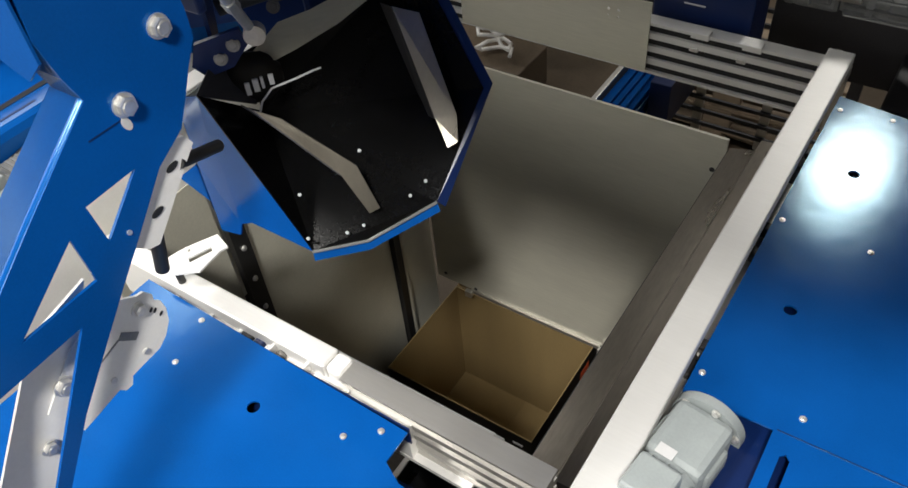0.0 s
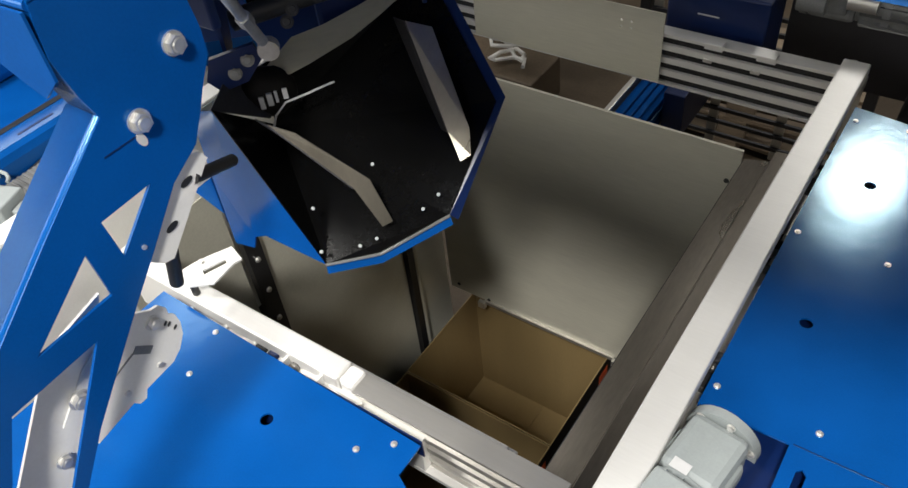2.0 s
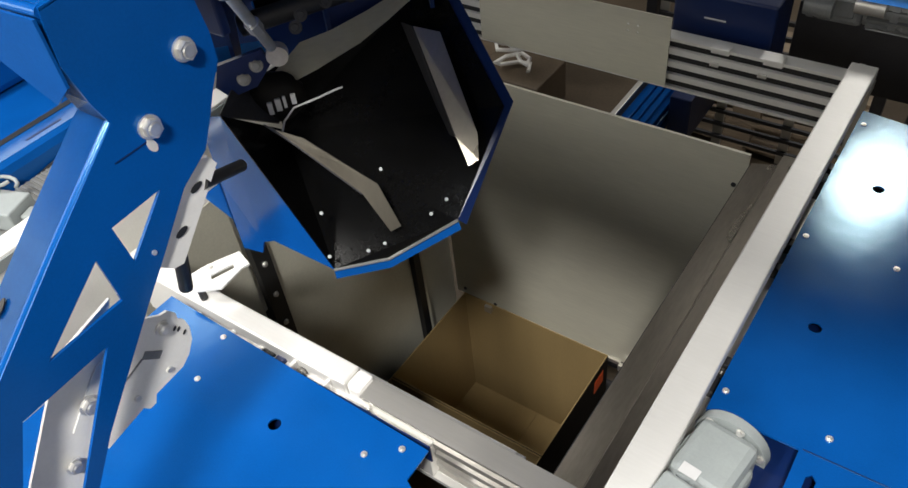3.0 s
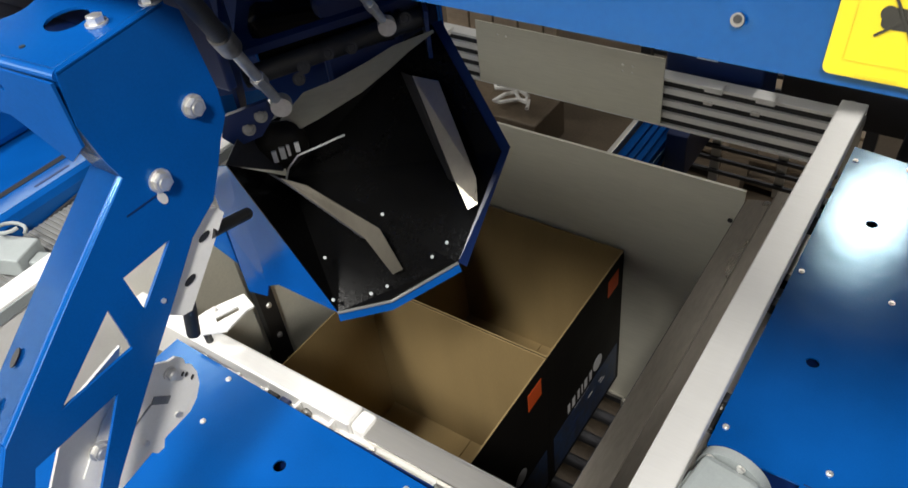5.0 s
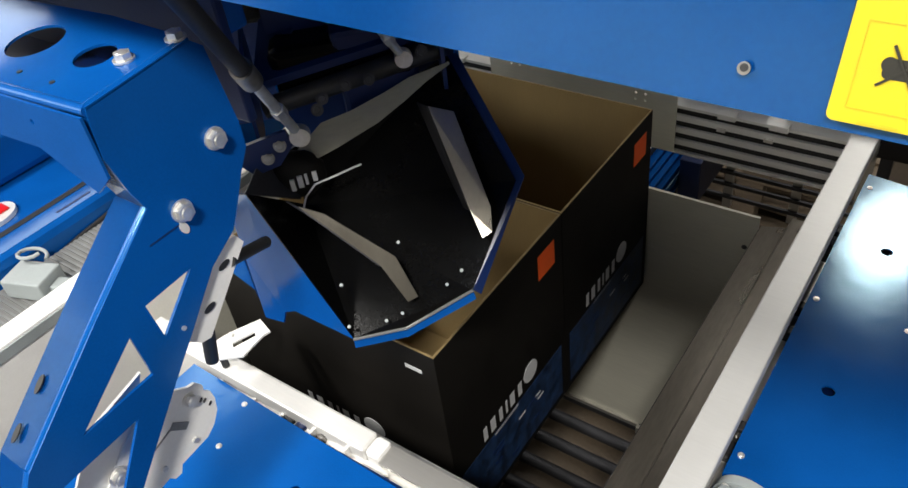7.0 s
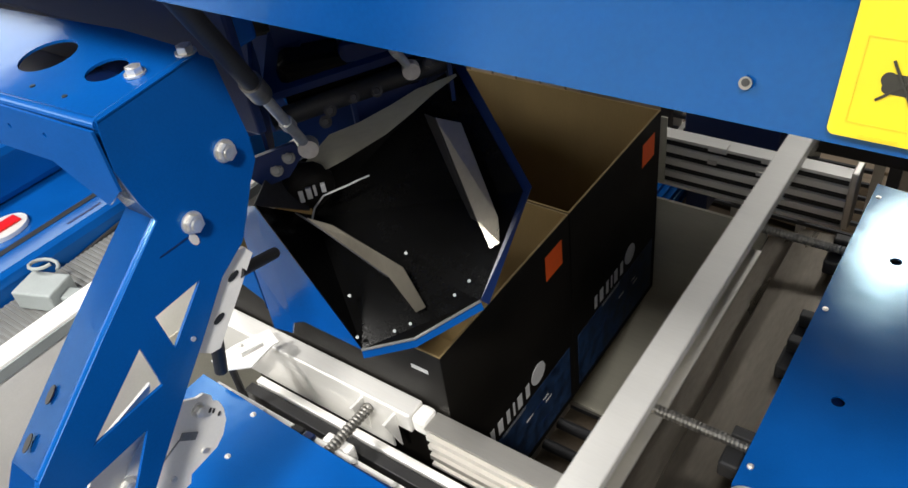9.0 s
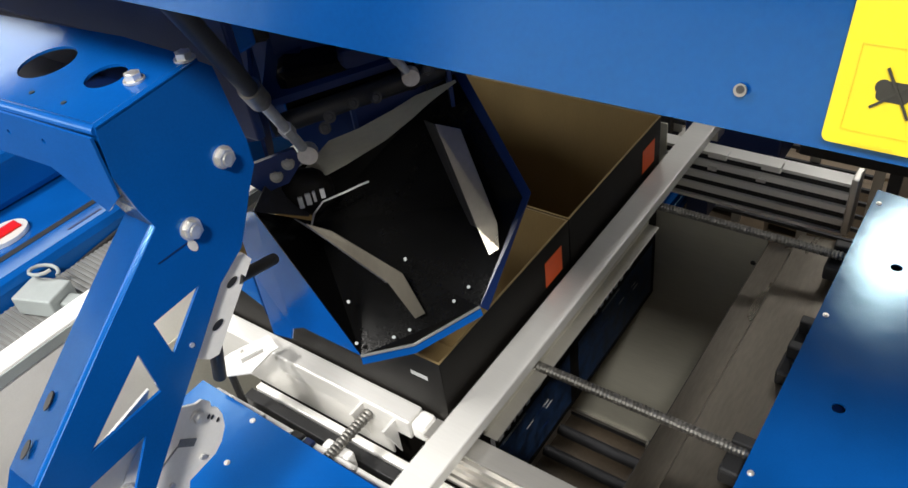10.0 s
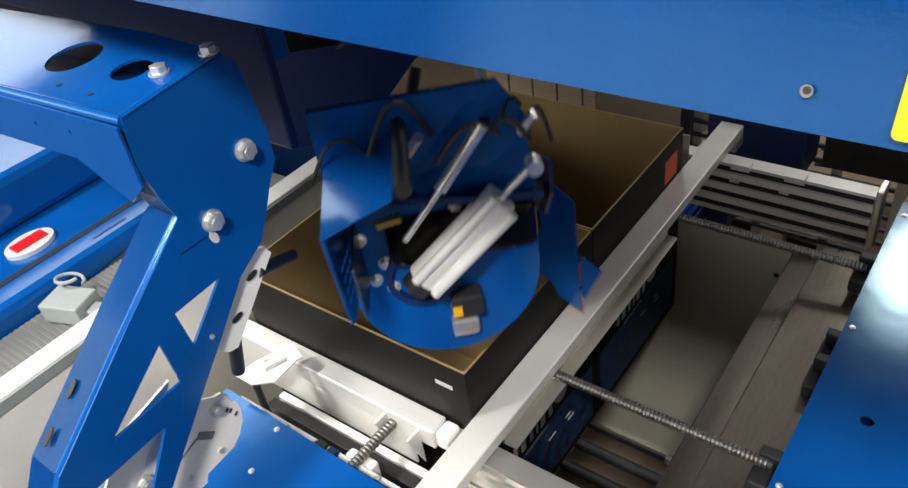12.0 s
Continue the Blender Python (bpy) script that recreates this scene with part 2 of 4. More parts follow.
def right_deck():
    t = thing("machine_deck", "blue painted steel cover deck with screws and round holes", "machine cover")
    flat = lambda u, v, w: (u, v, -0.004 + w)
    edge = [(-0.187, 1.835), (-0.187, 0.872), (-0.035, 0.872), (-0.035, 0.30), (0.75, 0.30), (0.75, 1.80), (0.05, 1.80)]
    holes = [ring(-0.087, 1.564, 0.012), ring(-0.087, 1.130, 0.012), [(-0.012, 0.83), (-0.004, 0.838), (0.004, 0.83), (0.004, 0.72), (-0.004, 0.712), (-0.012, 0.72)]]
    part("cover_sheet", slab(edge, holes, 0.004, flat), BLUE, t)
    part("edge_flange", blk((-0.187, 0.874, -0.045), (-0.184, 1.833, -0.0045)), BLUE, t)
    part("seam_strip", blk((-0.03, 0.874, 0.0), (0.70, 0.8755, 0.0015)), NAVY, t)
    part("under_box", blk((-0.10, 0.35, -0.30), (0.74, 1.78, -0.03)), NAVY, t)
    for x, y in ((-0.172, 1.779), (-0.172, 1.355), (-0.172, 0.92), (-0.001, 0.914), (-0.001, 1.345), (-0.06, 1.79)):
        screw(t, x, y)
    return t


def left_deck():
    t = thing("machine_deck", "blue painted steel cover deck beside the front rail", "machine cover")
    flat = lambda u, v, w: (u, v, -0.004 + w)
    edge = [(-1.21, 0.578), (-1.21, 0.10), (-0.40, 0.10), (-0.40, 0.47), (-0.50, 0.48), (-0.54, 0.50), (-0.541, 0.562)]
    holes = [ring(-0.804, 0.464, 0.012)]
    part("cover_sheet", slab(edge, holes, 0.004, flat), BLUE, t)
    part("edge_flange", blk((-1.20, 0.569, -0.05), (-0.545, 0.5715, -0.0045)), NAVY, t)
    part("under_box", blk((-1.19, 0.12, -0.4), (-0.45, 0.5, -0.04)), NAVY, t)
    for x, y in ((-1.031, 0.556), (-0.581, 0.541), (-1.0, 0.46), (-0.63, 0.50)):
        screw(t, x, y)
    return t


right_deck()
left_deck()

WELL = thing("well_lining", "brushed sheet-metal lining of the deep box well", "machine lining")
part("side_sheet", blk((-1.428, 0.972, -1.62), (-1.425, 1.508, -0.02)), SHEET, WELL)
part("side_sheet", blk((-1.448, 1.56, -1.62), (-1.445, 1.765, -0.02)), SHEET, WELL)
part("side_sheet", blk((-1.438, 0.60, -1.30), (-1.435, 0.90, -0.06)), SHEET, WELL)
part("corner_column", rod(bmesh.new(), (-1.425, 1.562, -1.62), (-1.425, 1.562, -0.05), 0.016), SHEET, WELL, "rounded sheet-metal corner", smooth=True)
part("guide_strip", blk((-1.425, 0.905, -1.62), (-1.402, 0.957, -0.01)), RUBBER, WELL, "black guide strip with bolts")
part("guide_strip", blk((-1.430, 1.512, -1.62), (-1.406, 1.544, -0.2)), RUBBER, WELL)
for z in (-0.08, -0.2, -0.32, -0.44, -0.56):
    hexbolt(WELL, (-1.402, 0.931, z), (-1.2, 0.931, z), 0.007)
bm = bmesh.new()
for y in (0.66, 1.72):
    for x, z in ((-0.385, -0.15), (-0.325, -0.135), (-0.315, -0.10), (-0.10, -0.085)):
        bm.verts.new((x, y, z))
bm.verts.ensure_lookup_table()
for i in range(3):
    bm.faces.new((bm.verts[i], bm.verts[i + 1], bm.verts[i + 5], bm.verts[i + 4]))
bmesh.ops.solidify(bm, geom=bm.faces[:], thickness=0.002)
part("folded_sheet", bm, LEDGE, WELL, "folded bare sheet-metal ledge")
# Lower walls get a dark colour that holds the shade of the deep well.
part("shade_wall", blk((-0.388, 0.50, -1.70), (-0.385, 1.72, -0.155)), DARK, WELL)
part("shade_wall", blk((-1.46, 0.48, -1.70), (-0.35, 0.50, -0.20)), DARK, WELL)


def back_plate():
    t = thing("back_plate", "large upright grey sheet-metal plate behind the boxes", "metal plate", pose(-0.86, 1.728, -1.18))
    part("sheet", blk((-0.54, 0.0, 0.0), (0.468, 0.003, 1.049)), SHEET, t)
    part("folded_top", blk((-0.54, -0.006, 0.968), (0.468, -0.0003, 1.0494)), SHEET, t)
    part("bottom_bar", blk((-0.379, -0.010, -0.012), (0.175, -0.001, 0.004)), ALU, t, "bare metal edge bar")
    for x in (-0.395, 0.175):
        part("clip", blk((x, -0.03, -0.02), (x + 0.03, -0.012, 0.012), 0.002), ALU, t)
    for x, z in ((-0.50, 0.03), (0.44, 0.94), (-0.36, 0.012)):
        part("hole_plug", rod(bmesh.new(), (x, -0.0005, z), (x, -0.003, z), 0.007), RUBBER, t)
    return t


PLATE = back_plate()


# ---- clamp rails ----
def front_rail():
    t = thing("front_clamp_rail", "pale aluminium clamp rail with grooved end profile", "clamp rail", pose(-0.92, 0.616, -0.002))
    bm = blk((-0.48, -0.0235, -0.05), (0.165, 0.0235, 0.0), 0.004)
    part("beam", bm, ALU_PALE, t)
    part("end_cap", blk((0.1655, -0.02, -0.045), (0.20, 0.0235, -0.003), 0.008), WHITE, t, "pale bevelled end cap")
    bm = profile(bmesh.new(), (0.20, 0, -0.012), (0.62, 0, -0.012), 0.12, 0.045, 0, 4)
    part("grooved_profile", bm, ALU, t)
    part("back_web", blk((-0.45, -0.02, -0.14), (0.10, -0.016, -0.051)), ALU_PALE, t)
    for x in (0.04, 0.125):
        part("rib", slab([(0, 0), (0.035, 0), (0.0, -0.10)], [], 0.006, lambda u, v, w, x=x: (x + w, -0.024 - u, -0.01 + v)), ALU_PALE, t)
    return t


def side_rail():
    t = thing("side_clamp_rail", "long bare aluminium clamp rail carried on threaded rods", "clamp rail", pose(-0.228, 1.2, 0.03))
    # The paler aluminium puts the beam's bright reflections into its colour.
    part("beam", blk((-0.032, -0.68, -0.03), (0.032, 0.785, 0.0), 0.003), ALU_PALE, t)
    part("outer_web", blk((0.008, -0.41, -0.080), (0.012, 0.335, -0.031)), SHEET, t)
    part("lower_lip", blk((0.008, -0.41, -0.084), (0.040, 0.335, -0.0805), 0.001), ALU, t)
    part("end_plate", blk((0.0, 0.73, -0.06), (0.034, 0.785, -0.031), 0.003), ALU, t)
    return t


def far_rail():
    t = thing("far_clamp_rail", "grooved aluminium clamp profile across the far side", "clamp rail", pose(-0.9, 1.975, 0.0))
    bm = profile(bmesh.new(), (-0.75, 0, 0), (0.66, 0, 0), 0.16, 0.045, 0, 4)
    part("grooved_profile", bm, ALU_PALE, t)
    # Black strips laid in the grooves stand in for their shade.
    for i in range(4):
        part("groove_shade", blk((-0.748, -0.0165, -0.0275 - 0.04 * i), (0.652, -0.0095, -0.0125 - 0.04 * i)), RUBBER, t, "black strip that paints the groove's shade")
    for x in (0.30, 0.44, -0.6):
        part("clip", blk((x, -0.03, -0.012), (x + 0.05, 0.0, 0.006), 0.002), ALU_PALE, t)
    for x in (0.30, 0.43):
        part("slot_nut", blk((x, -0.026, -0.055), (x + 0.025, -0.018, -0.042), 0.002), CHROME, t)
    part("end_clip", blk((0.655, -0.03, -0.15), (0.672, 0.03, 0.02), 0.003), ALU, t)
    bm = slab([(-0.44, -0.148), (0.185, -0.148), (0.185, 0.065), (-0.44, 0.065)], [ring(0.06 + dx, 0.02 + dz, 0.004, n=10) for dx in (0, 0.03) for dz in (0, -0.02)] + [ring(-0.36 + dx, 0.03, 0.004, n=10) for dx in (0, 0.03)], 0.004, lambda u, v, w: (u, -0.03 - w, v))
    part("front_plate", bm, SHEET, t, "plain grey sheet-metal plate")
    return t


FRONT, SIDE, FAR = front_rail(), side_rail(), far_rail()


def threaded_rod(rail, p, q, r=0.011, pitch=0.008):
    """A screw rod whose thread is a row of raised collars."""
    p, q = Vector(p), Vector(q)
    t = part("threaded_rod", rod(bmesh.new(), p, q, r * 0.8), DARK, rail, "dark threaded steel rod")
    d = (q - p).normalized()
    turn = d.to_track_quat("Z", "Y").to_matrix().to_4x4()
    n = int((q - p).length / pitch)
    verts, faces, k = [], [], 12
    for i in range(n):
        for s, rr in ((0.0, 0.8), (0.35, 1.0), (0.65, 1.0), (1.0, 0.8)):
            for j in range(k):
                a = 2 * math.pi * j / k
                verts.append(Matrix.Translation(p) @ turn @ Vector((r * rr * math.cos(a), r * rr * math.sin(a), (i + s) * pitch)))
        for row in range(3):
            o = (i * 4 + row) * k
            faces += [(o + j, o + (j + 1) % k, o + k + (j + 1) % k, o + k + j) for j in range(k)]
    me = bpy.data.meshes.new("thread")
    me.from_pydata([tuple(v) for v in verts], [], faces)
    me.materials.append(DULL)
    ob = new("thread", me)
    ob.parent = t
    return t


for y in (-0.225, 0.385):
    threaded_rod(SIDE, (0.013, y, -0.056), (0.46, y, -0.056))
threaded_rod(FRONT, (0.06, -0.25, -0.03), (0.06, -0.024, -0.03), 0.012, 0.009)


def bearing(x, y, z):
    t = thing("bearing_block", "black bearing block holding a threaded rod", "bearing", pose(x, y, z), group="rod bearings")
    part("housing", blk((-0.025, -0.035, -0.05), (0.045, 0.035, -0.0115), 0.006), RUBBER, t)
    part("yoke", blk((-0.02, 0.0115, -0.0115), (0.045, 0.035, 0.02), 0.003), RUBBER, t)
    return t


bearing(-0.205, 0.965, -0.028)
bearing(-0.20, 1.585, -0.028)
bearing(-0.195, 1.25, -0.045)
bearing(-0.195, 1.33, -0.045)


def rear_track():
    t = thing("slide_track", "white slide carriage with black linear track behind the front rail", "linear track")
    part("base_plate", blk((-1.20, 0.579, -0.14), (-0.44, 0.700, -0.13)), ALU_PALE, t)
    part("edge_angle", blk((-1.20, 0.579, -0.129), (-0.56, 0.598, -0.035), 0.002), ALU_PALE, t)
    part("track", blk((-1.19, 0.638, -0.129), (-0.45, 0.664, -0.10), 0.002), RUBBER, t, "black slotted track")
    part("rail", blk((-1.19, 0.602, -0.129), (-0.57, 0.614, -0.09), 0.003), ALU, t)
    for x in (-1.15, -1.05, -0.97, -0.80, -0.7):
        hexbolt(t, (x, 0.5885, -0.035), (x, 0.5885, 0.05), 0.006)
    part("rail", blk((-1.19, 0.672, -0.129), (-0.45, 0.690, -0.105), 0.003), ALU_PALE, t)
    part("nut_block", blk((-0.90, 0.600, -0.09), (-0.83, 0.625, -0.042), 0.006), WHITE, t)
    part("sensor", blk((-0.965, 0.584, -0.07), (-0.935, 0.60, -0.03), 0.004), RUBBER, t)
    part("sensor", blk((-0.93, 0.580, -0.07), (-0.905, 0.598, -0.028), 0.004), NAVY, t)
    return t


rear_track()


# ---- boxes ----
BW, BD, BH = 0.625, 0.476, 0.60


def carton():
    t = thing("carton", "open black printed cardboard box with orange label", "cardboard box", group="open boxes on the lift")
    k = 0.004
    def shell(a, b, name="wall", m=CARD):
        part(name, blk(a, b), m, t)
    part("bottom", blk((-BW + k, -BD + k, 0), (-k, -k, k)), CARD, t)
    for a, b, nm in (((-BW, -BD, 0), (0, -BD + k, BH), "near"), ((-BW, -k, 0), (0, 0, BH), "far"), ((-BW, -BD + k, 0), (-BW + k, -k, BH), "left"), ((-k, -BD + k, 0), (0, -k, BH), "right")):
        part("inner_wall", blk(a, b), CARD, t)
    e = 0.0008
    part("printed_face", blk((0, -BD, 0.0), (e, 0, BH - 0.002)), PRINT, t, "black printed outer face")
    part("printed_face", blk((-BW, -BD - e, 0.0), (0, -BD, BH - 0.002)), PRINT, t)
    part("printed_face", blk((-BW, 0, 0.0), (0, e, BH - 0.002)), PRINT, t)
    part("printed_face", blk((-BW - e, -BD, 0.0), (-BW, 0, BH - 0.002)), PRINT, t)
    # bottom flaps
    part("bottom_flap", blk((-BW + 0.01, -0.20, k), (-0.30, -0.006, 2 * k)), CARD, t)
    part("bottom_flap", blk((-0.295, -0.20, k), (-0.01, -0.006, 2 * k)), CARD, t)
    part("bottom_flap", blk((-BW + 0.01, -BD + 0.006, k), (-0.012, -0.215, 2 * k)), CARD, t)
    for side in (0, 1):
        def face(u0, z0, u1, z1, m, nm, lab="", d=0.0006, lift=0.0):
            if side == 0:
                a, b = (e + lift, u0, z0), (e + lift + d, u1, z1)
            else:
                a, b = (u0, -BD - e - lift - d, z0), (u1, -BD - e - lift, z1)
            part(nm, blk(a, b), m, t, lab)
        c = -BD if side == 0 else -BW
        wide = BD if side == 0 else BW
        face(c + 0.02, 0.02, c + wide - 0.02, BH - 0.40, PRINT_BLUE, "picture_panel", "dark blue printed picture")
        x0 = c + (0.11 if side == 0 else 0.20)
        for i, (w, h) in enumerate(((0.02, 0.042), (0.026, 0.042), (0.018, 0.042), (0.010, 0.042), (0.026, 0.042), (0.022, 0.042))):
            face(x0, BH - 0.385, x0 + w * 0.72, BH - 0.385 + h, PALE_PRINT, "print_bar")
            x0 += w + 0.009
        face(c + 0.15, BH - 0.41, c + 0.25, BH - 0.40, PALE_PRINT, "print_bar")
        for j in range(9):
            u = c + 0.05 + random.random() * (wide - 0.14)
            z = 0.03 + random.random() * (BH - 0.48)
            face(u, z, u + 0.015 + random.random() * 0.03, z + 0.005, PALE_PRINT if j % 3 == 0 else NAVY, "print_bar", lift=0.0008)
        bm = bmesh.new()
        if side == 0:
            rod(bm, (e, x0 + 0.025, BH - 0.35), (e + 0.001, x0 + 0.025, BH - 0.35), 0.03, seg=28)
        else:
            rod(bm, (x0 + 0.03, -BD - e, BH - 0.35), (x0 + 0.03, -BD - e - 0.001, BH - 0.35), 0.03, seg=28)
        part("round_mark", bm, PALE_PRINT, t)
    part("orange_label", blk((e, -0.105, BH - 0.112), (e + 0.001, -0.035, BH - 0.045)), ORANGE, t, "plain orange label")
    part("print_bar", blk((-0.075, -BD - e - 0.0008, BH - 0.062), (-0.035, -BD - e, BH - 0.052)), PALE_PRINT, t)
    return t


BOX_A = carton()
BOX_B = copy_thing(BOX_A, pose(0, 0, 0))
LIFT = thing("lift_table", "dark steel lift table under the boxes", "lift table")
part("top", blk((-1.25, 0.80, -0.03), (-0.76, 1.60, -0.0005), 0.002), DARK, LIFT)
part("post", blk((-1.05, 1.1, -0.75), (-0.95, 1.2, -0.031)), DARK, LIFT)

CONV = thing("roller_conveyor", "dark roller conveyor at the bottom of the well", "conveyor")
for i in range(18):
    y = 0.72 + 0.14 * i
    part("roller", rod(bmesh.new(), (-1.30, y, -1.95), (-0.80, y, -1.95), 0.028), DARK, CONV)
for x in (-1.33, -0.78):
    part("side_beam", blk((x - 0.015, 0.6, -2.0), (x + 0.015, 3.3, -1.89), 0.003), ALU, CONV)

# ---- drives beside the deck ----
def gear_motor(m, colour=GREY, lab="light grey painted gear motor beside the deck"):
    t = thing("gear_motor", lab, "motor", m)
    part("flange", rod(bmesh.new(), (0, 0, 0), (0, 0.018, 0), 0.062, seg=40), colour, t, smooth=True)
    part("flange_face", rod(bmesh.new(), (0, 0.018, 0), (0, 0.026, 0), 0.048, seg=40), colour, t)
    bm = blk((-0.05, -0.12, -0.05), (0.05, 0.0, 0.05), 0.014)
    box(bm, (-0.058, -0.10, -0.03), (0.058, -0.03, 0.03), 0.01)
    part("gearbox", bm, colour, t)
    bm = rod(bmesh.new(), (0, -0.30, 0), (0, -0.12, 0), 0.055, seg=32)
    body = part("motor_body", bm, colour, t, smooth=True)
    rib = part("cooling_rib", blk((-0.003, -0.29, 0.0545), (0.003, -0.13, 0.066)), colour, body)
    for i in range(1, 14):
        ob = new("cooling_rib", rib.data)
        ob.parent = body
        ob.matrix_basis = Matrix.Rotation(2 * math.pi * i / 14, 4, "Y")
    part("terminal_box", blk((-0.035, -0.22, 0.06), (0.035, -0.15, 0.095), 0.006), colour, t)
    part("rating_plate", blk((-0.03, -0.118, 0.0505), (0.0, -0.098, 0.0515)), PALE_PRINT, t)
    for i in range(6):
        a = math.pi / 3 * i + 0.3
        p = (0.054 * math.cos(a), -0.0005, 0.054 * math.sin(a))
        hexbolt(t, p, (p[0], -1, p[2]), 0.006)
    return t


gear_motor(pose(-0.132, 0.838, -0.025, 0, 0, -8))
for x, lab in ((-0.40, "dark gear motor behind the far rail"), (-0.20, "dark gear motor with pale coupling behind the far rail")):
    gear_motor(pose(x, 2.16, 0.10, 0, 0, 90), MOTOR, lab)
DRV = thing("drive_housing", "dark blue drive housing behind the far rail", "machine housing")
part("housing", blk((-0.75, 2.04, -0.15), (-0.47, 2.20, 0.10), 0.006), NAVY, DRV)
for i, (x, y, z) in enumerate(((-0.42, 2.10, 0.10), (-0.30, 2.09, 0.13), (-0.10, 2.10, 0.11), (0.05, 2.08, 0.13))):
    part("coupling", rod(bmesh.new(), (x, y, z), (x + 0.07, y, z), 0.03 - 0.003 * i), ALU if i % 2 else MOTOR, DRV, smooth=True)
    part("cable", tube([(x + 0.03, y - 0.02 + 0.02 * k, z + 0.04 + 0.03 * math.sin(k * 0.8)) for k in range(6)], 0.006), RUBBER, DRV, smooth=True)
part("mark", blk((-0.66, 2.0385, 0.03), (-0.60, 2.0398, 0.034)), PALE_PRINT, DRV)
part("beam", blk((-0.46, 2.22, -0.2), (0.8, 2.5, 0.04), 0.006), DARK, DRV)
part("lower_panel", blk((-0.10, 1.92, -0.4), (0.80, 2.2, -0.06), 0.006), RUBBER, DRV)
part("corner_guard", blk((-0.02, 1.88, -0.06), (0.3, 1.92, 0.06), 0.006), BLUE, DRV)

# ---- beyond the far rail ----
def pallet(m):
    t = thing("pallet", "worn wooden pallet standing on the floor", "pallet", m, group="pallets")
    for i in range(5):
        part("top_board", blk((-0.6, -0.4 + i * 0.175, 0.122), (0.6, -0.3 + i * 0.175, 0.144), 0.003), WOOD, t)
    for i in range(3):
        part("bearer", blk((-0.6 + 0.525 * i, -0.4, 0.1), (-0.45 + 0.525 * i, 0.4, 0.1215)), WOOD, t)
        for j in range(3):
            part("block", blk((-0.6 + 0.525 * i, -0.4 + 0.35 * j, 0.0), (-0.45 + 0.525 * i, -0.3 + 0.35 * j, 0.0995)), WOOD, t)
    return t


for i in range(4):
    pallet(pose(-1.0 + 0.01 * i, 4.25, FLOOR_Z + 0.145 * i, 0, 0, 3 * i - 4))
GRATE = thing("wire_grate", "dark wire-mesh guard behind the conveyor", "grate")
for i in range(10):
    part("bar", blk((-1.05, 2.70, -0.85 + 0.06 * i), (-0.30, 2.712, -0.835 + 0.06 * i)), DARK, GRATE)
for x in (-1.05, -0.78, -0.52, -0.30):
    part("upright", blk((x, 2.713, -0.9), (x + 0.035, 2.73, -0.25)), ALU, GRATE)
part("post", blk((-1.1, 2.70, FLOOR_Z), (-1.06, 2.74, -0.2)), DARK, GRATE)
part("post", blk((-0.25, 2.70, FLOOR_Z), (-0.21, 2.74, -0.2)), DARK, GRATE)
BB = thing("belt_drive", "blue aluminium belt drive beside the far opening", "belt drive")
part("profile_body", profile(bmesh.new(), (-0.93, 2.1, -0.55), (-0.93, 2.75, -0.55), 0.10, 0.12, 1, 2), BLUE, BB)
for dx in (-0.03, 0.0, 0.03):
    part("blue_strip", blk((-0.94 + dx, 2.1, -0.549), (-0.92 + dx, 2.72, -0.535), 0.002), BLUE, BB)
part("end_cover", blk((-0.86, 2.4, -0.68), (-0.78, 2.76, -0.5), 0.004), NAVY, BB)
part("edge_profile", blk((-1.02, 2.1, -0.60), (-1.0, 2.75, -0.53), 0.002), ALU, BB)
part("post", blk((-0.95, 2.5, FLOOR_Z), (-0.9, 2.56, -0.651)), DARK, BB)
CRATE = thing("wooden_crate", "pale wooden board wall standing on the floor", "wooden boards")
for i in range(9):
    part("board", blk((-3.25 + 0.1 * i, 4.3 - 0.01 * (i % 2), FLOOR_Z), (-3.155 + 0.1 * i, 4.33, FLOOR_Z + 0.9 + 0.02 * (i % 3)), 0.003), WOOD, CRATE)
tagged(part("cable", tube([(-2.5 + (0.10 + 0.004 * i) * math.cos(0.8 * i), 3.95 + 0.08 * math.sin(1.3 * i), FLOOR_Z + 0.30 + 0.012 * i) for i in range(26)] + [(-2.2, 4.0, FLOOR_Z + 0.5), (-2.0, 4.05, FLOOR_Z + 0.45)], 0.014), WHITE, smooth=True), "tangle of white cable lying on a box", "cable")
# Added block in floor colour, stands in for the brown floor panel.
tagged(part("floor_block", blk((-2.75, 3.8, FLOOR_Z), (-2.25, 4.2, FLOOR_Z + 0.29), 0.01), FLOOR), "low floor-coloured block added under the cable", "crate")

# ---- machinery on the west side ----
ML = thing("side_machine", "blue machine housing with slot and red lamp", "machine housing")
part("body", blk((-2.5, 0.1, -0.5), (-1.79, 1.7, 0.10), 0.025), BLUE, ML)
part("upper_ledge", blk((-2.9, 0.1, 0.101), (-2.08, 1.7, 0.25), 0.025), BLUE, ML)
part("slot", blk((-1.895, 0.2, 0.1002), (-1.875, 1.5, 0.1015)), RUBBER, ML)
part("lamp_plate", slab(ring(-1.97, 0.60, 0.05, 0.065, 24), [], 0.012, lambda u, v, w: (u, v, 0.1005 + w)), ALU_PALE, ML)
part("red_lamp", blk((-1.99, 0.555, 0.1128), (-1.95, 0.645, 0.119), 0.003), mat("red_lamp_lens", (0.6, 0.01, 0.01), 0.3), ML, "red lamp lens")
part("print_bar", blk((-1.84, 0.70, 0.1003), (-1.832, 0.80, 0.1008)), NAVY, ML)
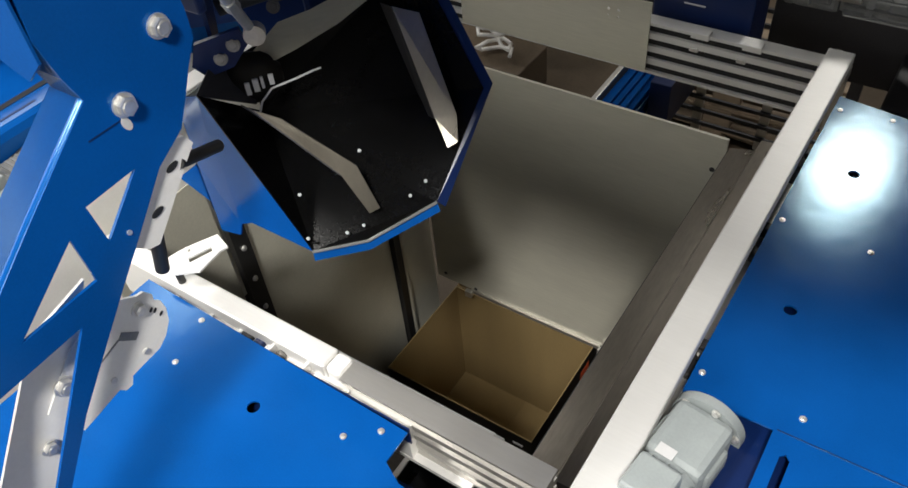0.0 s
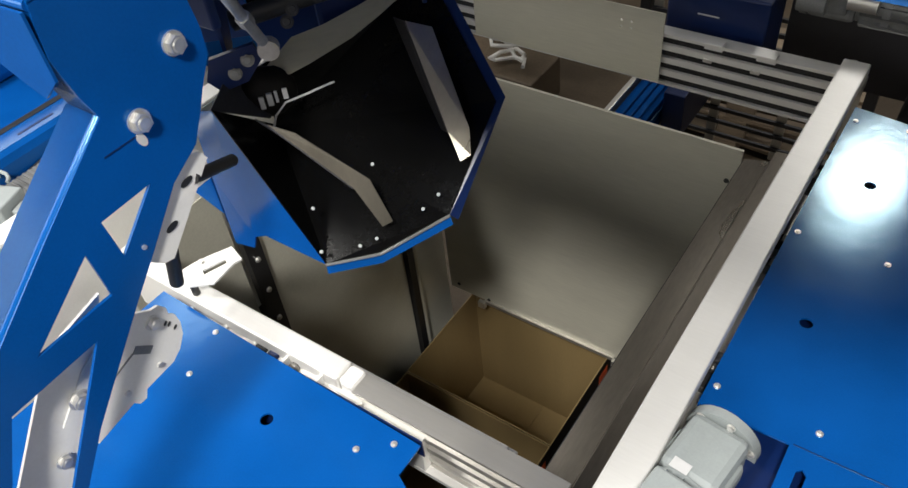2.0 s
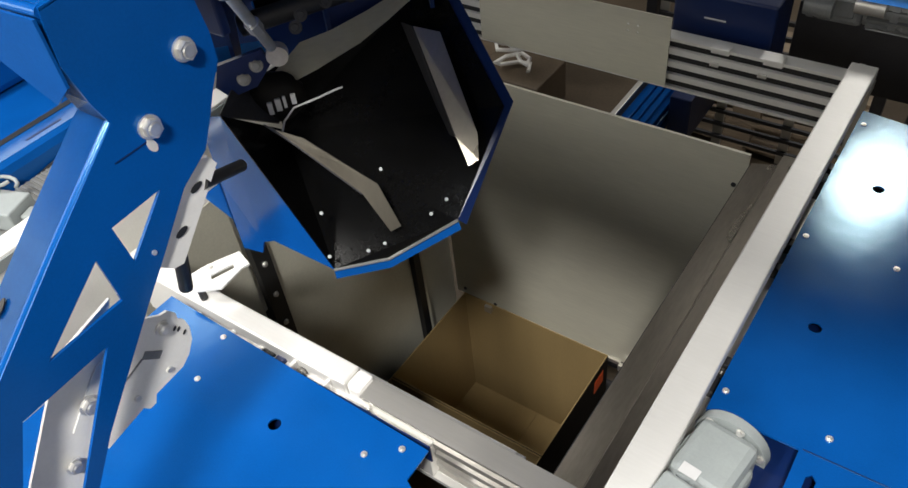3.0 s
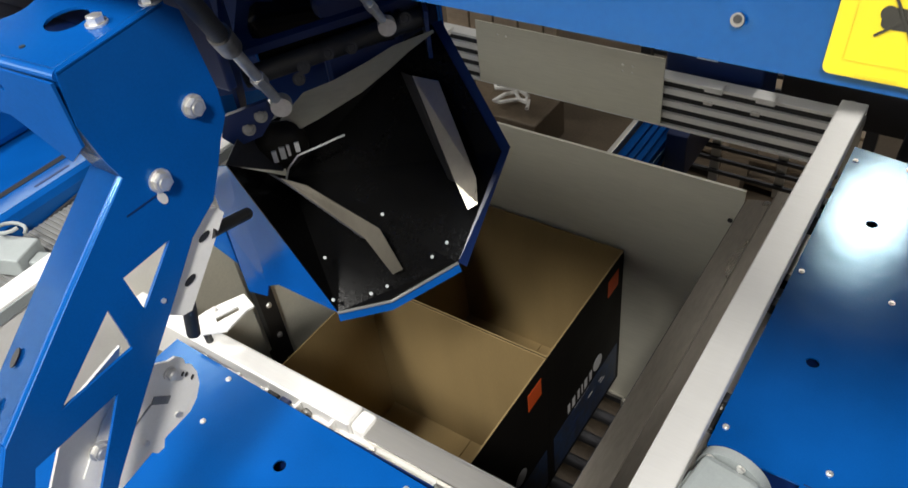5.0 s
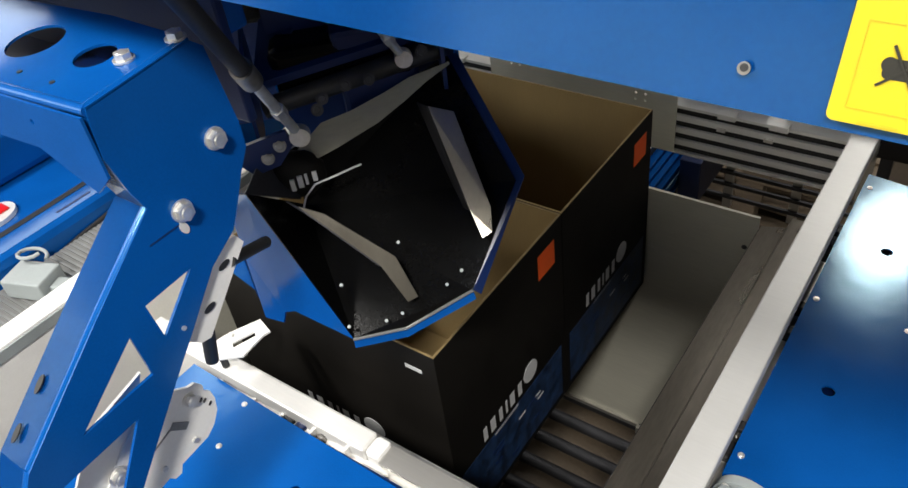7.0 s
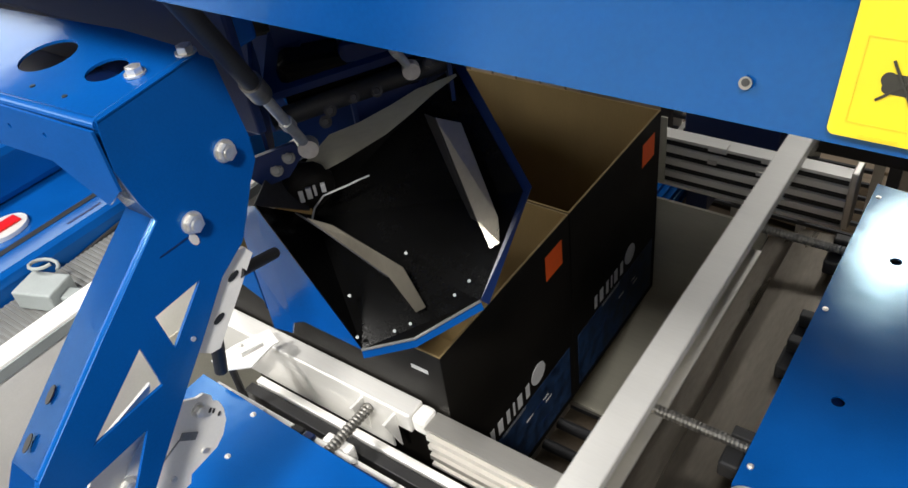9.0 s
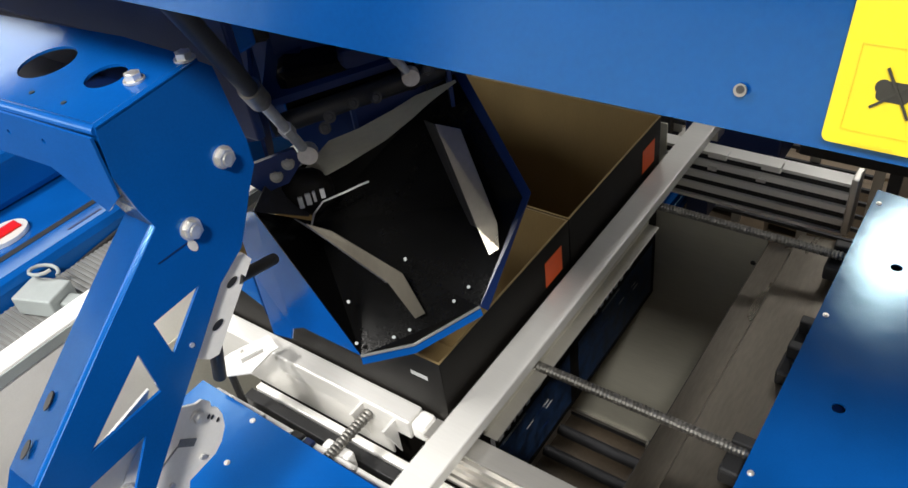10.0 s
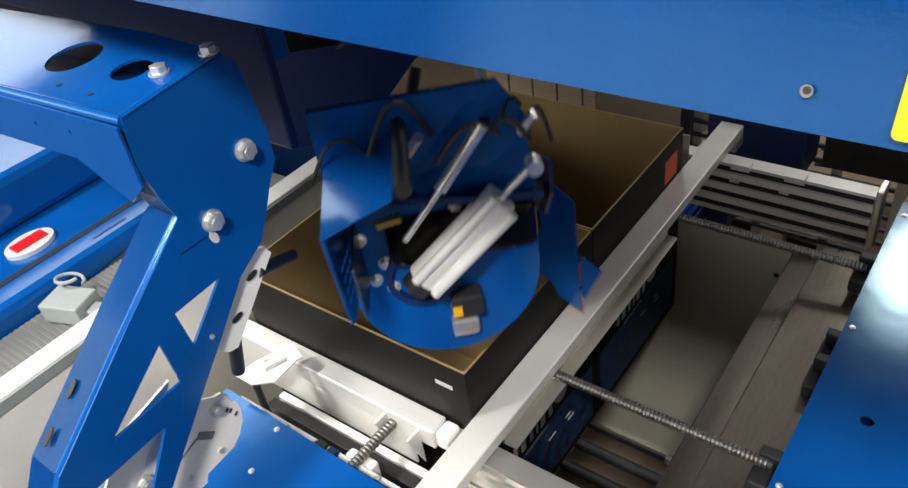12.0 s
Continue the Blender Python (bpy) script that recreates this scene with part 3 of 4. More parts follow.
part("cable", tube([(-1.785, 0.3 + 0.1 * i, 0.03 - 0.02 * math.sin(i * 0.9)) for i in range(10)], 0.006), RUBBER, ML, smooth=True)
part("stand", blk((-2.4, 0.3, FLOOR_Z), (-1.9, 1.5, -0.5)), DARK, ML)
SG = thing("side_trough", "white walled side trough with ribbed grey belt", "conveyor")
part("wall", blk((-1.575, -0.4, -0.6), (-1.515, 1.3, 0.10), 0.003), WHITE, SG)
part("edge_strip", blk((-1.514, -0.4, 0.068), (-1.510, 1.3, 0.094)), GREY, SG)
part("belt", blk((-1.78, -0.3, 0.02), (-1.58, 1.2, 0.04)), SCREEN, SG, "grey ribbed belt")
for i in range(70):
    part("belt_rib", blk((-1.775, -0.2 + 0.014 * i, 0.0402), (-1.585, -0.194 + 0.014 * i, 0.045)), MOTOR, SG)
part("stand", blk((-1.75, -0.2, FLOOR_Z), (-1.55, 1.0, -0.601)), DARK, SG)
SB = thing("sensor_box", "small pale grey sensor box with looped cable", "sensor box", pose(-1.69, 0.53, 0.046, 0, 0, 20))
part("housing", blk((-0.055, -0.04, 0.0), (0.055, 0.04, 0.05), 0.004), GREY, SB)
part("cable_loop", tube([(-0.02 + 0.035 * math.cos(0.5 * i), 0.045 + 0.025 * math.sin(0.5 * i), 0.054 + 0.002 * i) for i in range(13)], 0.0045), GREY, SB, smooth=True)
part("plug", blk((0.0555, -0.02, 0.01), (0.10, 0.02, 0.03), 0.006), GREY, SB)

# ---- overhead cover ----
HOOD = thing("overhead_cover", "large blue painted overhead cover with a rivet and yellow sign", "machine cover", pose(0, 0.366, 1.0))
HT = radians(70)
hood_axes = lambda u, v, w: (u, v * math.cos(HT) - w * math.sin(HT), v * math.sin(HT) + w * math.cos(HT))


def rounded(u0, v0, u1, v1, r, n=5):
    pts = []
    for cu, cv, a0 in ((u1 - r, v1 - r, 0), (u0 + r, v1 - r, 90), (u0 + r, v0 + r, 180), (u1 - r, v0 + r, 270)):
        pts += [(cu + r * math.cos(radians(a0 + 90 * i / n)), cv + r * math.sin(radians(a0 + 90 * i / n))) for i in range(n + 1)]
    return pts


# Unseen upper and west parts of the cover keep lamp light off the boxes.
bm = bmesh.new()
cols, rows = 84, 22
grid = []
for i in range(cols + 1):
    u = -2.6 + 3.4 * i / cols
    col = []
    for j in range(rows + 1):
        v = 0.9 * j / rows
        dent = 0.0035 * noise.noise((u * 3.1, v * 6.0, 1.7))
        if j == 0:
            dent = 0.0
        col.append(bm.verts.new(hood_axes(u, v, -0.002 + dent)))
    grid.append(col)
for i in range(cols):
    for j in range(rows):
        bm.faces.new((grid[i][j], grid[i + 1][j], grid[i + 1][j + 1], grid[i][j + 1]))
bmesh.ops.solidify(bm, geom=bm.faces[:], thickness=0.002)
part("sheet", bm, BLUE, HOOD, smooth=True)
part("edge_fold", slab([(-2.6, 0.0), (0.8, 0.0), (0.8, 0.002), (-2.6, 0.002)], [], -0.045, lambda u, v, w: hood_axes(u, v - w * 0.0, w - 0.004)), BLUE, HOOD)
# Unseen sheet added to shade the head, boxes and deck from above.
part("shade_sheet", blk((-1.25, 0.026, 0.03), (0.8, 0.85, 0.034)), BLUE, HOOD)
part("hanger", blk((0.72, 0.1, 0.2), (0.78, 0.16, CEIL_Z - 1.0)), DARK, HOOD)
part("hanger", blk((-2.5, 0.1, 0.2), (-2.44, 0.16, CEIL_Z - 1.0)), DARK, HOOD)
part("rivet", slab(ring(-0.0992, 0.0184, 0.0029), [], 0.0016, hood_axes), DULL, HOOD)
part("rivet_core", slab(ring(-0.0990, 0.0188, 0.0018), [], 0.0022, hood_axes), RUBBER, HOOD)
SIGN = part("sign_plate", slab(rounded(-0.0622, 0.0048, 0.05, 0.12, 0.003), [], 0.003, hood_axes), YELLOW, HOOD, "yellow warning sign with crossed pictogram")
INK = mat("sign_ink", (0.008, 0.007, 0.002), 0.5)
FADE = mat("sign_ink_faded", (0.5, 0.38, 0.0), 0.5)


def mark(name, outline, m=INK, h=0.0034):
    bm = slab(outline, [], h - 0.003, lambda u, v, w: hood_axes(u, v, 0.003 + w))
    return part(name, bm, m, SIGN)


def bar(p, q, w):
    d = (Vector(q) - Vector(p)).normalized() * w
    nrm = Vector((-d.y, d.x))
    return [tuple(Vector(p) + nrm), tuple(Vector(q) + nrm), tuple(Vector(q) - nrm), tuple(Vector(p) - nrm)]


mark("frame_line", bar((-0.056, 0.011), (0.045, 0.011), 0.0003), FADE)
mark("frame_line", bar((-0.056, 0.011), (-0.056, 0.045), 0.0003), FADE)
mark("frame_line", bar((-0.056, 0.0453), (0.045, 0.0453), 0.0003), FADE)
mark("pictogram", rounded(-0.0465, 0.0245, -0.0345, 0.0325, 0.002), INK)
mark("pictogram", ring(-0.0445, 0.0300, 0.0030), INK, 0.0036)
mark("cross_bar", bar((-0.0475, 0.0215), (-0.0285, 0.0365), 0.0005), INK, 0.0040)
mark("cross_bar", bar((-0.0445, 0.0375), (-0.0330, 0.0190), 0.0005), INK, 0.0042)
mark("text_bar", bar((-0.050, 0.006), (-0.035, 0.006), 0.0006), FADE)

# ---- arm and scoop ----
ARM = thing("support_arm", "blue painted steel arm with triangular cut-outs and bolts", "machine arm", pose(-0.68, 0.41, 0.71))
arm_axes = lambda u, v, w: (w, u - 0.41, v - 0.71)
web = [(0.36, 0.863), (0.487, 0.874), (0.502, 0.861), (0.507, 0.819), (0.514, 0.765), (0.513, 0.732), (0.495, 0.706), (0.478, 0.676), (0.460, 0.648), (0.418, 0.624), (0.365, 0.568), (0.322, 0.525), (0.262, 0.462), (0.215, 0.412), (0.02, 0.16), (-0.12, 0.16), (0.146, 0.561), (0.270, 0.659), (0.374, 0.738), (0.364, 0.768), (0.355, 0.812)]
part("web", slab(web, [[(0.393, 0.642), (0.327, 0.639), (0.332, 0.586)], [(0.297, 0.618), (0.30, 0.555), (0.205, 0.552)], [(0.263, 0.518), (0.155, 0.514), (0.04, 0.30), (0.10, 0.29)]], -0.004, arm_axes), BLUE, ARM)


def strip(bm, pts, wide, thick):
    """A folded sheet that runs through the points, wide across w."""
    row = []
    for u, v in pts:
        row.append([bm.verts.new((w - 0.004, u - 0.41, v - 0.71)) for w in (0.0, -wide)])
    for a, b in zip(row, row[1:]):
        bm.faces.new((a[0], b[0], b[1], a[1]))
    bmesh.ops.solidify(bm, geom=bm.faces[:], thickness=thick)
    return bm


part("leg_flange", strip(bmesh.new(), [(0.374, 0.738), (0.270, 0.659), (0.146, 0.561), (-0.12, 0.16)], 0.05, 0.003), BLUE, ARM)
part("head_flange", strip(bmesh.new(), [(0.36, 0.863), (0.355, 0.812), (0.364, 0.768), (0.374, 0.738)], 0.045, 0.003), BLUE, ARM)
part("front_skirt", slab([(0.0, 0.79), (0.0, 0.858), (0.60, 0.858), (0.60, 0.80), (0.10, 0.803), (0.05, 0.775), (0.03, 0.765)], [ring(0.088, 0.836, 0.003, n=10), ring(0.150, 0.834, 0.003, n=10)], 0.003, lambda u, v, w: (-u, 0.351 - 0.06 * u + w - 0.41, v - 0.71)), BLUE, ARM)
top_axes = lambda u, v, w: (-u, v - 0.41, w + (v - 0.36) * 0.085 + 0.862 - 0.71)
part("top_sheet", slab([(0.0, 0.36), (0.0, 0.488), (0.135, 0.493), (0.60, 0.46), (0.60, 0.318)], [ring(0.076, 0.428, 0.023, 0.023), ring(0.178, 0.423, 0.033, 0.033, 28)], 0.003, top_axes), BLUE, ARM)
# Navy sheets added under the top so its holes look shaded inside.
part("hole_shade", blk((-0.60, -0.046, 0.085), (-0.006, 0.10, 0.09)), NAVY, ARM)
part("rear_shade", blk((-0.60, 0.098, 0.0905), (-0.05, 0.103, 0.148)), NAVY, ARM)
part("top_edge", rod(bmesh.new(), (-0.006, -0.048, 0.1515), (-0.006, 0.076, 0.1622), 0.005), BLUE, ARM, smooth=True)
part("front_edge", rod(bmesh.new(), (-0.003, -0.048, 0.150), (-0.60, -0.092, 0.150), 0.006), BLUE, ARM, smooth=True)
for p, q in (((0.374, 0.738), (0.270, 0.659)), ((0.270, 0.659), (0.146, 0.561)), ((0.146, 0.561), (-0.12, 0.16))):
    part("leg_edge", rod(bmesh.new(), (-0.006, p[0] - 0.406, p[1] - 0.7115), (-0.006, q[0] - 0.406, q[1] - 0.7115), 0.0055), BLUE, ARM, smooth=True)
hexbolt(ARM, (-0.034, 0.023, 0.161), (-0.034, 0.023, 0.3), 0.009)
hexbolt(ARM, (-0.012, 0.072, 0.1655), (-0.012, 0.072, 0.3), 0.009)
hexbolt(ARM, (0.0, 0.067, 0.054), (0.1, 0.067, 0.054), 0.0106)
hexbolt(ARM, (0.0, -0.001, 0.002), (0.1, -0.001, 0.002), 0.0106)
part("foot", blk((-0.06, -0.55, -0.72), (0.0, -0.36, -0.54), 0.006), WHITE, ARM)
wp = lambda off: (lambda u, v, w: (w + off, u - 0.41, v - 0.71))
part("slotted_plate", slab([(0.448, 0.638), (0.465, 0.632), (0.472, 0.618), (0.385, 0.532), (0.372, 0.535), (0.355, 0.552), (0.39, 0.60)], [], -0.006, wp(-0.008)), WHITE, ARM, "white slotted adjusting plate")
# Slots are black insets that paint the shade inside, not cut holes.
for u, v in ((0.436, 0.609), (0.398, 0.571)):
    part("slot", slab(ring(u, v, 0.009, 0.0042, 12, 0.25), [], 0.0012, wp(-0.0079)), RUBBER, ARM)
part("lower_plate", slab([(0.30, 0.50), (0.340, 0.472), (0.350, 0.470), (0.358, 0.458), (0.357, 0.448), (0.364, 0.440), (0.366, 0.425), (0.362, 0.405), (0.350, 0.388), (0.335, 0.378), (0.290, 0.374), (0.284, 0.362), (0.274, 0.362), (0.268, 0.371), (0.21, 0.36), (0.19, 0.42), (0.24, 0.47)], [], -0.004, wp(-0.03)), WHITE, ARM, "white rounded mounting plate")
part("cable_slot", slab([(0.296, 0.437), (0.304, 0.444), (0.322, 0.426), (0.314, 0.419)], [], 0.0015, wp(-0.0299)), MOTOR, ARM)
for u, v in ((0.352, 0.435), (0.357, 0.424), (0.348, 0.440)):
    part("small_slot", slab(ring(u, v, 0.0035, 0.0015, 10, 0.7), [], 0.0012, wp(-0.0299)), RUBBER, ARM)
part("plate_groove", slab([(0.262, 0.428), (0.296, 0.4385), (0.2965, 0.4365), (0.2625, 0.4265)], [], 0.0012, wp(-0.0299)), MOTOR, ARM)
for u, v in ((0.300, 0.470), (0.268, 0.392), (0.318, 0.392)):
    part("plate_screw", rod(bmesh.new(), (-0.03, u - 0.41, v - 0.71), (-0.027, u - 0.41, v - 0.71), 0.004, seg=14), CHROME, ARM)
hexbolt(ARM, (-0.03, -0.075, -0.255), (0.1, -0.075, -0.255), 0.008)
hexbolt(ARM, (-0.03, -0.19, -0.27), (0.1, -0.19, -0.27), 0.010)
hexbolt(ARM, (-0.03, -0.24, -0.33), (0.1, -0.24, -0.33), 0.008)
part("inner_plate", slab([(0.30, 0.54), (0.22, 0.52), (-0.02, 0.22), (0.06, 0.20), (0.20, 0.36)], [], -0.004, wp(-0.032)), WHITE, ARM, "white inner gusset plate")
part("guide_pin", rod(bmesh.new(), (-0.012, 0.036, -0.105), (-0.06, 0.125, -0.160), 0.008), RUBBER, ARM, "black round guide pin")
part("guide_pin", rod(bmesh.new(), (-0.03, -0.005, -0.14), (-0.06, -0.012, -0.26), 0.009), RUBBER, ARM)
# Flange slots likewise: black ovals laid on for the dark openings.
for u, v in ((0.210, 0.609), (0.167, 0.577)):
    part("slot", slab(ring(0, 0, 0.004, 0.011, 12), [], 0.0012, lambda p, q, w, u=u, v=v: (-0.037 + p, u - 0.41 - 0.0018 - w * 0.61 + q * 0.79, v - 0.71 + 0.0040 + w * 0.79 + q * 0.61)), RUBBER, ARM)
part("seam", blk((0.0001, -0.05, -0.012), (0.0008, 0.0, -0.0105)), NAVY, ARM)
part("cut_notch", slab(ring(0.404, 0.692, 0.005, 0.009, 12, 0.3), [], 0.001, wp(0.0001)), PALE_PRINT, ARM)
for u, v in ((0.33, 0.58),):
    part("rivet", rod(bmesh.new(), (0, u - 0.385, v - 0.71), (0.002, u - 0.385, v - 0.71), 0.003), CHROME, ARM)
for dx, dy in ((-0.133, -0.035), (-0.076, -0.034)):
    part("pin_hole", rod(bmesh.new(), (dx, dy, 0.15), (dx, dy, 0.1574), 0.003, seg=10), RUBBER, ARM)


BEAM = thing("cross_beam", "blue painted cross beam behind the arm", "machine beam")
part("beam", blk((-3.3, 0.60, 0.78), (-0.83, 0.68, 1.02), 0.006), BLUE, BEAM)
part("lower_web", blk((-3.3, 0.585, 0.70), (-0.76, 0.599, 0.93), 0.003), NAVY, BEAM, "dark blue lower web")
part("beam_leg", blk((-3.28, 0.61, FLOOR_Z), (-3.21, 0.67, 0.78)), NAVY, BEAM)


def lever():
    t = thing("lever_plate", "white slotted lever plate beside the front rail", "bracket", pose(-1.125, 0.64, 0.0))
    part("plate", slab([(-0.05, -0.05), (-0.04, 0.0), (-0.028, 0.03), (-0.005, 0.075), (0.04, 0.06), (0.035, 0.045), (0.04, -0.018), (0.0, -0.05)], [[(-0.008, -0.004), (0.005, -0.012), (0.022, 0.035), (0.010, 0.043)]], 0.005, lambda u, v, w: (u, v, 0.045 + w)), WHITE, t)
    part("post", rod(bmesh.new(), (-0.02, -0.03, -0.13), (-0.02, -0.03, 0.0448), 0.008), RUBBER, t)
    hexbolt(t, (-0.025, 0.01, 0.05), (-0.025, 0.01, 0.1), 0.006)
    return t


lever()

HEAD_POSE = pose(-0.74, 0.86, 0.45, 0, 0, 43.4)
HEAD = thing("gripper_head", "blue rotating gripper head with black lining and steel guide strips", "gripper head", HEAD_POSE)
Z0 = 0.45


HZ = (0.0, 0.0, Z0)


def sheet(name, faces, thick, material, label="", parent=None, org=HZ):
    """Folded sheet from a few flat faces, given by corners (right, away, height)."""
    bm = bmesh.new()
    seen = {}
    for f in faces:
        vs = []
        for p in f:
            if p not in seen:
                seen[p] = bm.verts.new(Vector(p) - Vector(org))
            vs.append(seen[p])
        bm.faces.new(vs)
    bmesh.ops.recalc_face_normals(bm, faces=bm.faces[:])
    bmesh.ops.solidify(bm, geom=bm.faces[:], thickness=thick)
    return part(name, bm, material, parent or HEAD, label)


def down(p, dz, dy=0.0, dx=0.0):
    return (p[0] + dx, p[1] + dy, p[2] + dz)


L1, L2, L3 = (-0.148, -0.22, 0.323), (-0.064, -0.222, 0.328), (0.045, -0.22, 0.379)
R, TR, LT, K, TL = (0.140, -0.12, 0.492), (0.075, 0.05, 0.63), (-0.256, -0.12, 0.553), (-0.195, 0.0, 0.432), (-0.2, 0.02, 0.53)
# lower jaw, swinging on the ear bolt
FO, BO = (-0.21, -0.05, 0.56), (0.0, 0.0, 0.63)
FJ = sheet("lower_jaw", [(LT, L1, L2, L3, K)], 0.003, BLACK, "black lined lower jaw", org=FO)
FJ_REST = pose(FO[0], FO[1], FO[2] - Z0)
FJ.matrix_basis = FJ_REST
sheet("rim", [(L1, L2, down(L2, -0.016, -0.004), down(L1, -0.016, -0.004)), (L2, L3, down(L3, -0.016, -0.004, 0.003), down(L2, -0.016, -0.004))], 0.003, BLUE, "blue folded rim", FJ, FO)
for p, q in ((L1, L2), (L2, L3)):
    part("rim_strip", rod(bmesh.new(), Vector(down(p, 0.002, -0.003)) - Vector(FO), Vector(down(q, 0.002, -0.003)) - Vector(FO), 0.0024, seg=8), MOTOR, FJ)
sheet("outer_sheet", [(LT, (-0.262, -0.112, 0.492), (-0.260, -0.110, 0.405), (-0.263, -0.102, 0.297), (-0.241, -0.125, 0.316), L1)], 0.003, BLUE, "blue outer sheet", FJ, FO)
sheet("outer_fold", [(LT, (-0.302, -0.06, 0.52), (-0.303, -0.06, 0.484), (-0.262, -0.112, 0.492)), ((-0.262, -0.112, 0.492), (-0.303, -0.06, 0.484), (-0.305, -0.06, 0.40), (-0.260, -0.110, 0.405)), ((-0.260, -0.110, 0.405), (-0.305, -0.06, 0.40), (-0.308, -0.06, 0.255), (-0.272, -0.095, 0.268), (-0.263, -0.102, 0.297))], 0.003, BLUE, "", FJ, FO)
sheet("lower_fold", [((-0.309, -0.058, 0.395), (-0.346, -0.04, 0.362), (-0.311, -0.04, 0.299), (-0.309, -0.058, 0.30))], 0.003, BLUE, "", FJ, FO)
sheet("under_sheet", [(down(LT, -0.008, 0.004), down(L1, -0.008, 0.004), down(L2, -0.008, 0.004), down(L3, -0.008, 0.004), down(K, -0.01, 0.006))], 0.003, BLUE, "blue under sheet", FJ, FO)
sheet("cheek", [(down(LT, 0.002), (-0.19, -0.06, 0.488), TL, (-0.235, -0.04, 0.56))], 0.003, DARK, "dark steel inner cheek", FJ, FO)
sheet("guide_strip", [((-0.183, -0.148, 0.535), (-0.149, -0.156, 0.520), (-0.060, -0.192, 0.447), (-0.084, -0.194, 0.437)), ((-0.084, -0.194, 0.437), (-0.060, -0.192, 0.447), (-0.038, -0.219, 0.385), (-0.054, -0.220, 0.379))], 0.002, GUIDE, "bright steel guide strip", FJ, FO)
sheet("guide_web", [((-0.183, -0.148, 0.535), (-0.084, -0.194, 0.437), (-0.09, -0.178, 0.44), (-0.20, -0.128, 0.535))], 0.002, DARK, "", FJ, FO)
for p in ((-0.15, -0.214, 0.345), (-0.092, -0.219, 0.348), (-0.066, -0.219, 0.357), (0.008, -0.213, 0.393), (0.033, -0.209, 0.412), (-0.052, -0.180, 0.463), (-0.148, -0.190, 0.410)):
    q = Vector(p) - Vector(FO)
    part("screw", rod(bmesh.new(), q - Vector((0, -0.002, 0.002)), q + Vector((0, -0.002, 0.002)), 0.0026, seg=12), GREY, FJ)
# upper jaw
BJ = sheet("upper_jaw", [(K, L3, R, TR), (K, TR, TL)], 0.003, BLACK, "black lined upper jaw", org=BO)
BJ_REST = pose(BO[0], BO[1], BO[2] - Z0)
BJ.matrix_basis = BJ_REST
sheet("side_rim", [(L3, R, down(R, 0.004, 0.002, 0.014), down(L3, -0.014, 0.002, 0.012)), (R, TR, down(TR, 0.006, 0.0, 0.014), down(R, 0.004, 0.002, 0.014))], 0.004, NAVY, "dark blue folded rim", BJ, BO)
sheet("guide_strip", [((0.030, -0.02, 0.587), (0.066, -0.04, 0.582), (0.093, -0.155, 0.478), (0.063, -0.145, 0.471)), ((0.063, -0.145, 0.471), (0.093, -0.155, 0.478), (0.089, -0.178, 0.448), (0.073, -0.180, 0.442))], 0.002, GUIDE, "bright steel guide strip", BJ, BO)
sheet("guide_web", [((0.030, -0.02, 0.587), (0.063, -0.145, 0.471), (0.055, -0.11, 0.455), (0.016, 0.02, 0.575))], 0.002, DARK, "", BJ, BO)
for p in ((0.108, -0.135, 0.462), (0.104, -0.145, 0.445)):
    q = Vector(p) - Vector(BO)
    part("screw", rod(bmesh.new(), q, q + Vector((-0.002, -0.003, 0.003)), 0.0026, seg=12), GREY, BJ)
# curved steel deflector over the jaws
bm = bmesh.new()
cur = [(-0.21, -0.03, 0.540), (-0.151, -0.03, 0.537), (-0.119, -0.03, 0.549), (-0.05, -0.03, 0.580), (-0.004, -0.03, 0.609), (0.03, -0.03, 0.633), (0.07, -0.03, 0.656)]
upp = [(-0.208, -0.027, 0.5415), (-0.185, 0.0, 0.539), (-0.138, 0.0, 0.580), (-0.088, 0.0, 0.592), (-0.032, 0.0, 0.613), (0.008, 0.0, 0.631), (0.069, -0.024, 0.657)]
ra = [bm.verts.new((p[0], p[1], p[2] - Z0)) for p in cur]
rb = [bm.verts.new((p[0], p[1], p[2] - Z0)) for p in upp]
for i in range(6):
    bm.faces.new((ra[i], ra[i + 1], rb[i + 1], rb[i]))
bmesh.ops.solidify(bm, geom=bm.faces[:], thickness=0.002)
part("deflector", bm, SHEET, HEAD, "curved bare steel deflector", smooth=True)
# vented cover on the outer side, with folded lid and jaw side plate
side = lambda u, v, w: (0.09 + w, u, v - Z0)
vents = []
for i in range(4):
    for j in range(4):
        u, v = 0.074 + 0.046 * i, 0.562 + 0.019 * j + 0.020 * i
        vents.append([(u, v), (u + 0.036, v + 0.010), (u + 0.038, v + 0.019), (u + 0.004, v + 0.009)])
part("vented_cover", slab([(0.090, 0.790), (0.323, 0.801), (0.271, 0.619), (0.231, 0.591), (0.164, 0.572), (0.077, 0.536), (0.032, 0.529)], vents, 0.003, side), BLUE, HEAD, "blue cover with vent slots")
# Black sheet gives the vent slots their shaded depth.
part("vent_backing", slab([(0.05, 0.55), (0.26, 0.61), (0.28, 0.72), (0.08, 0.70)], [], 0.003, lambda u, v, w: (0.07 + w, u, v - Z0)), BLACK, HEAD)
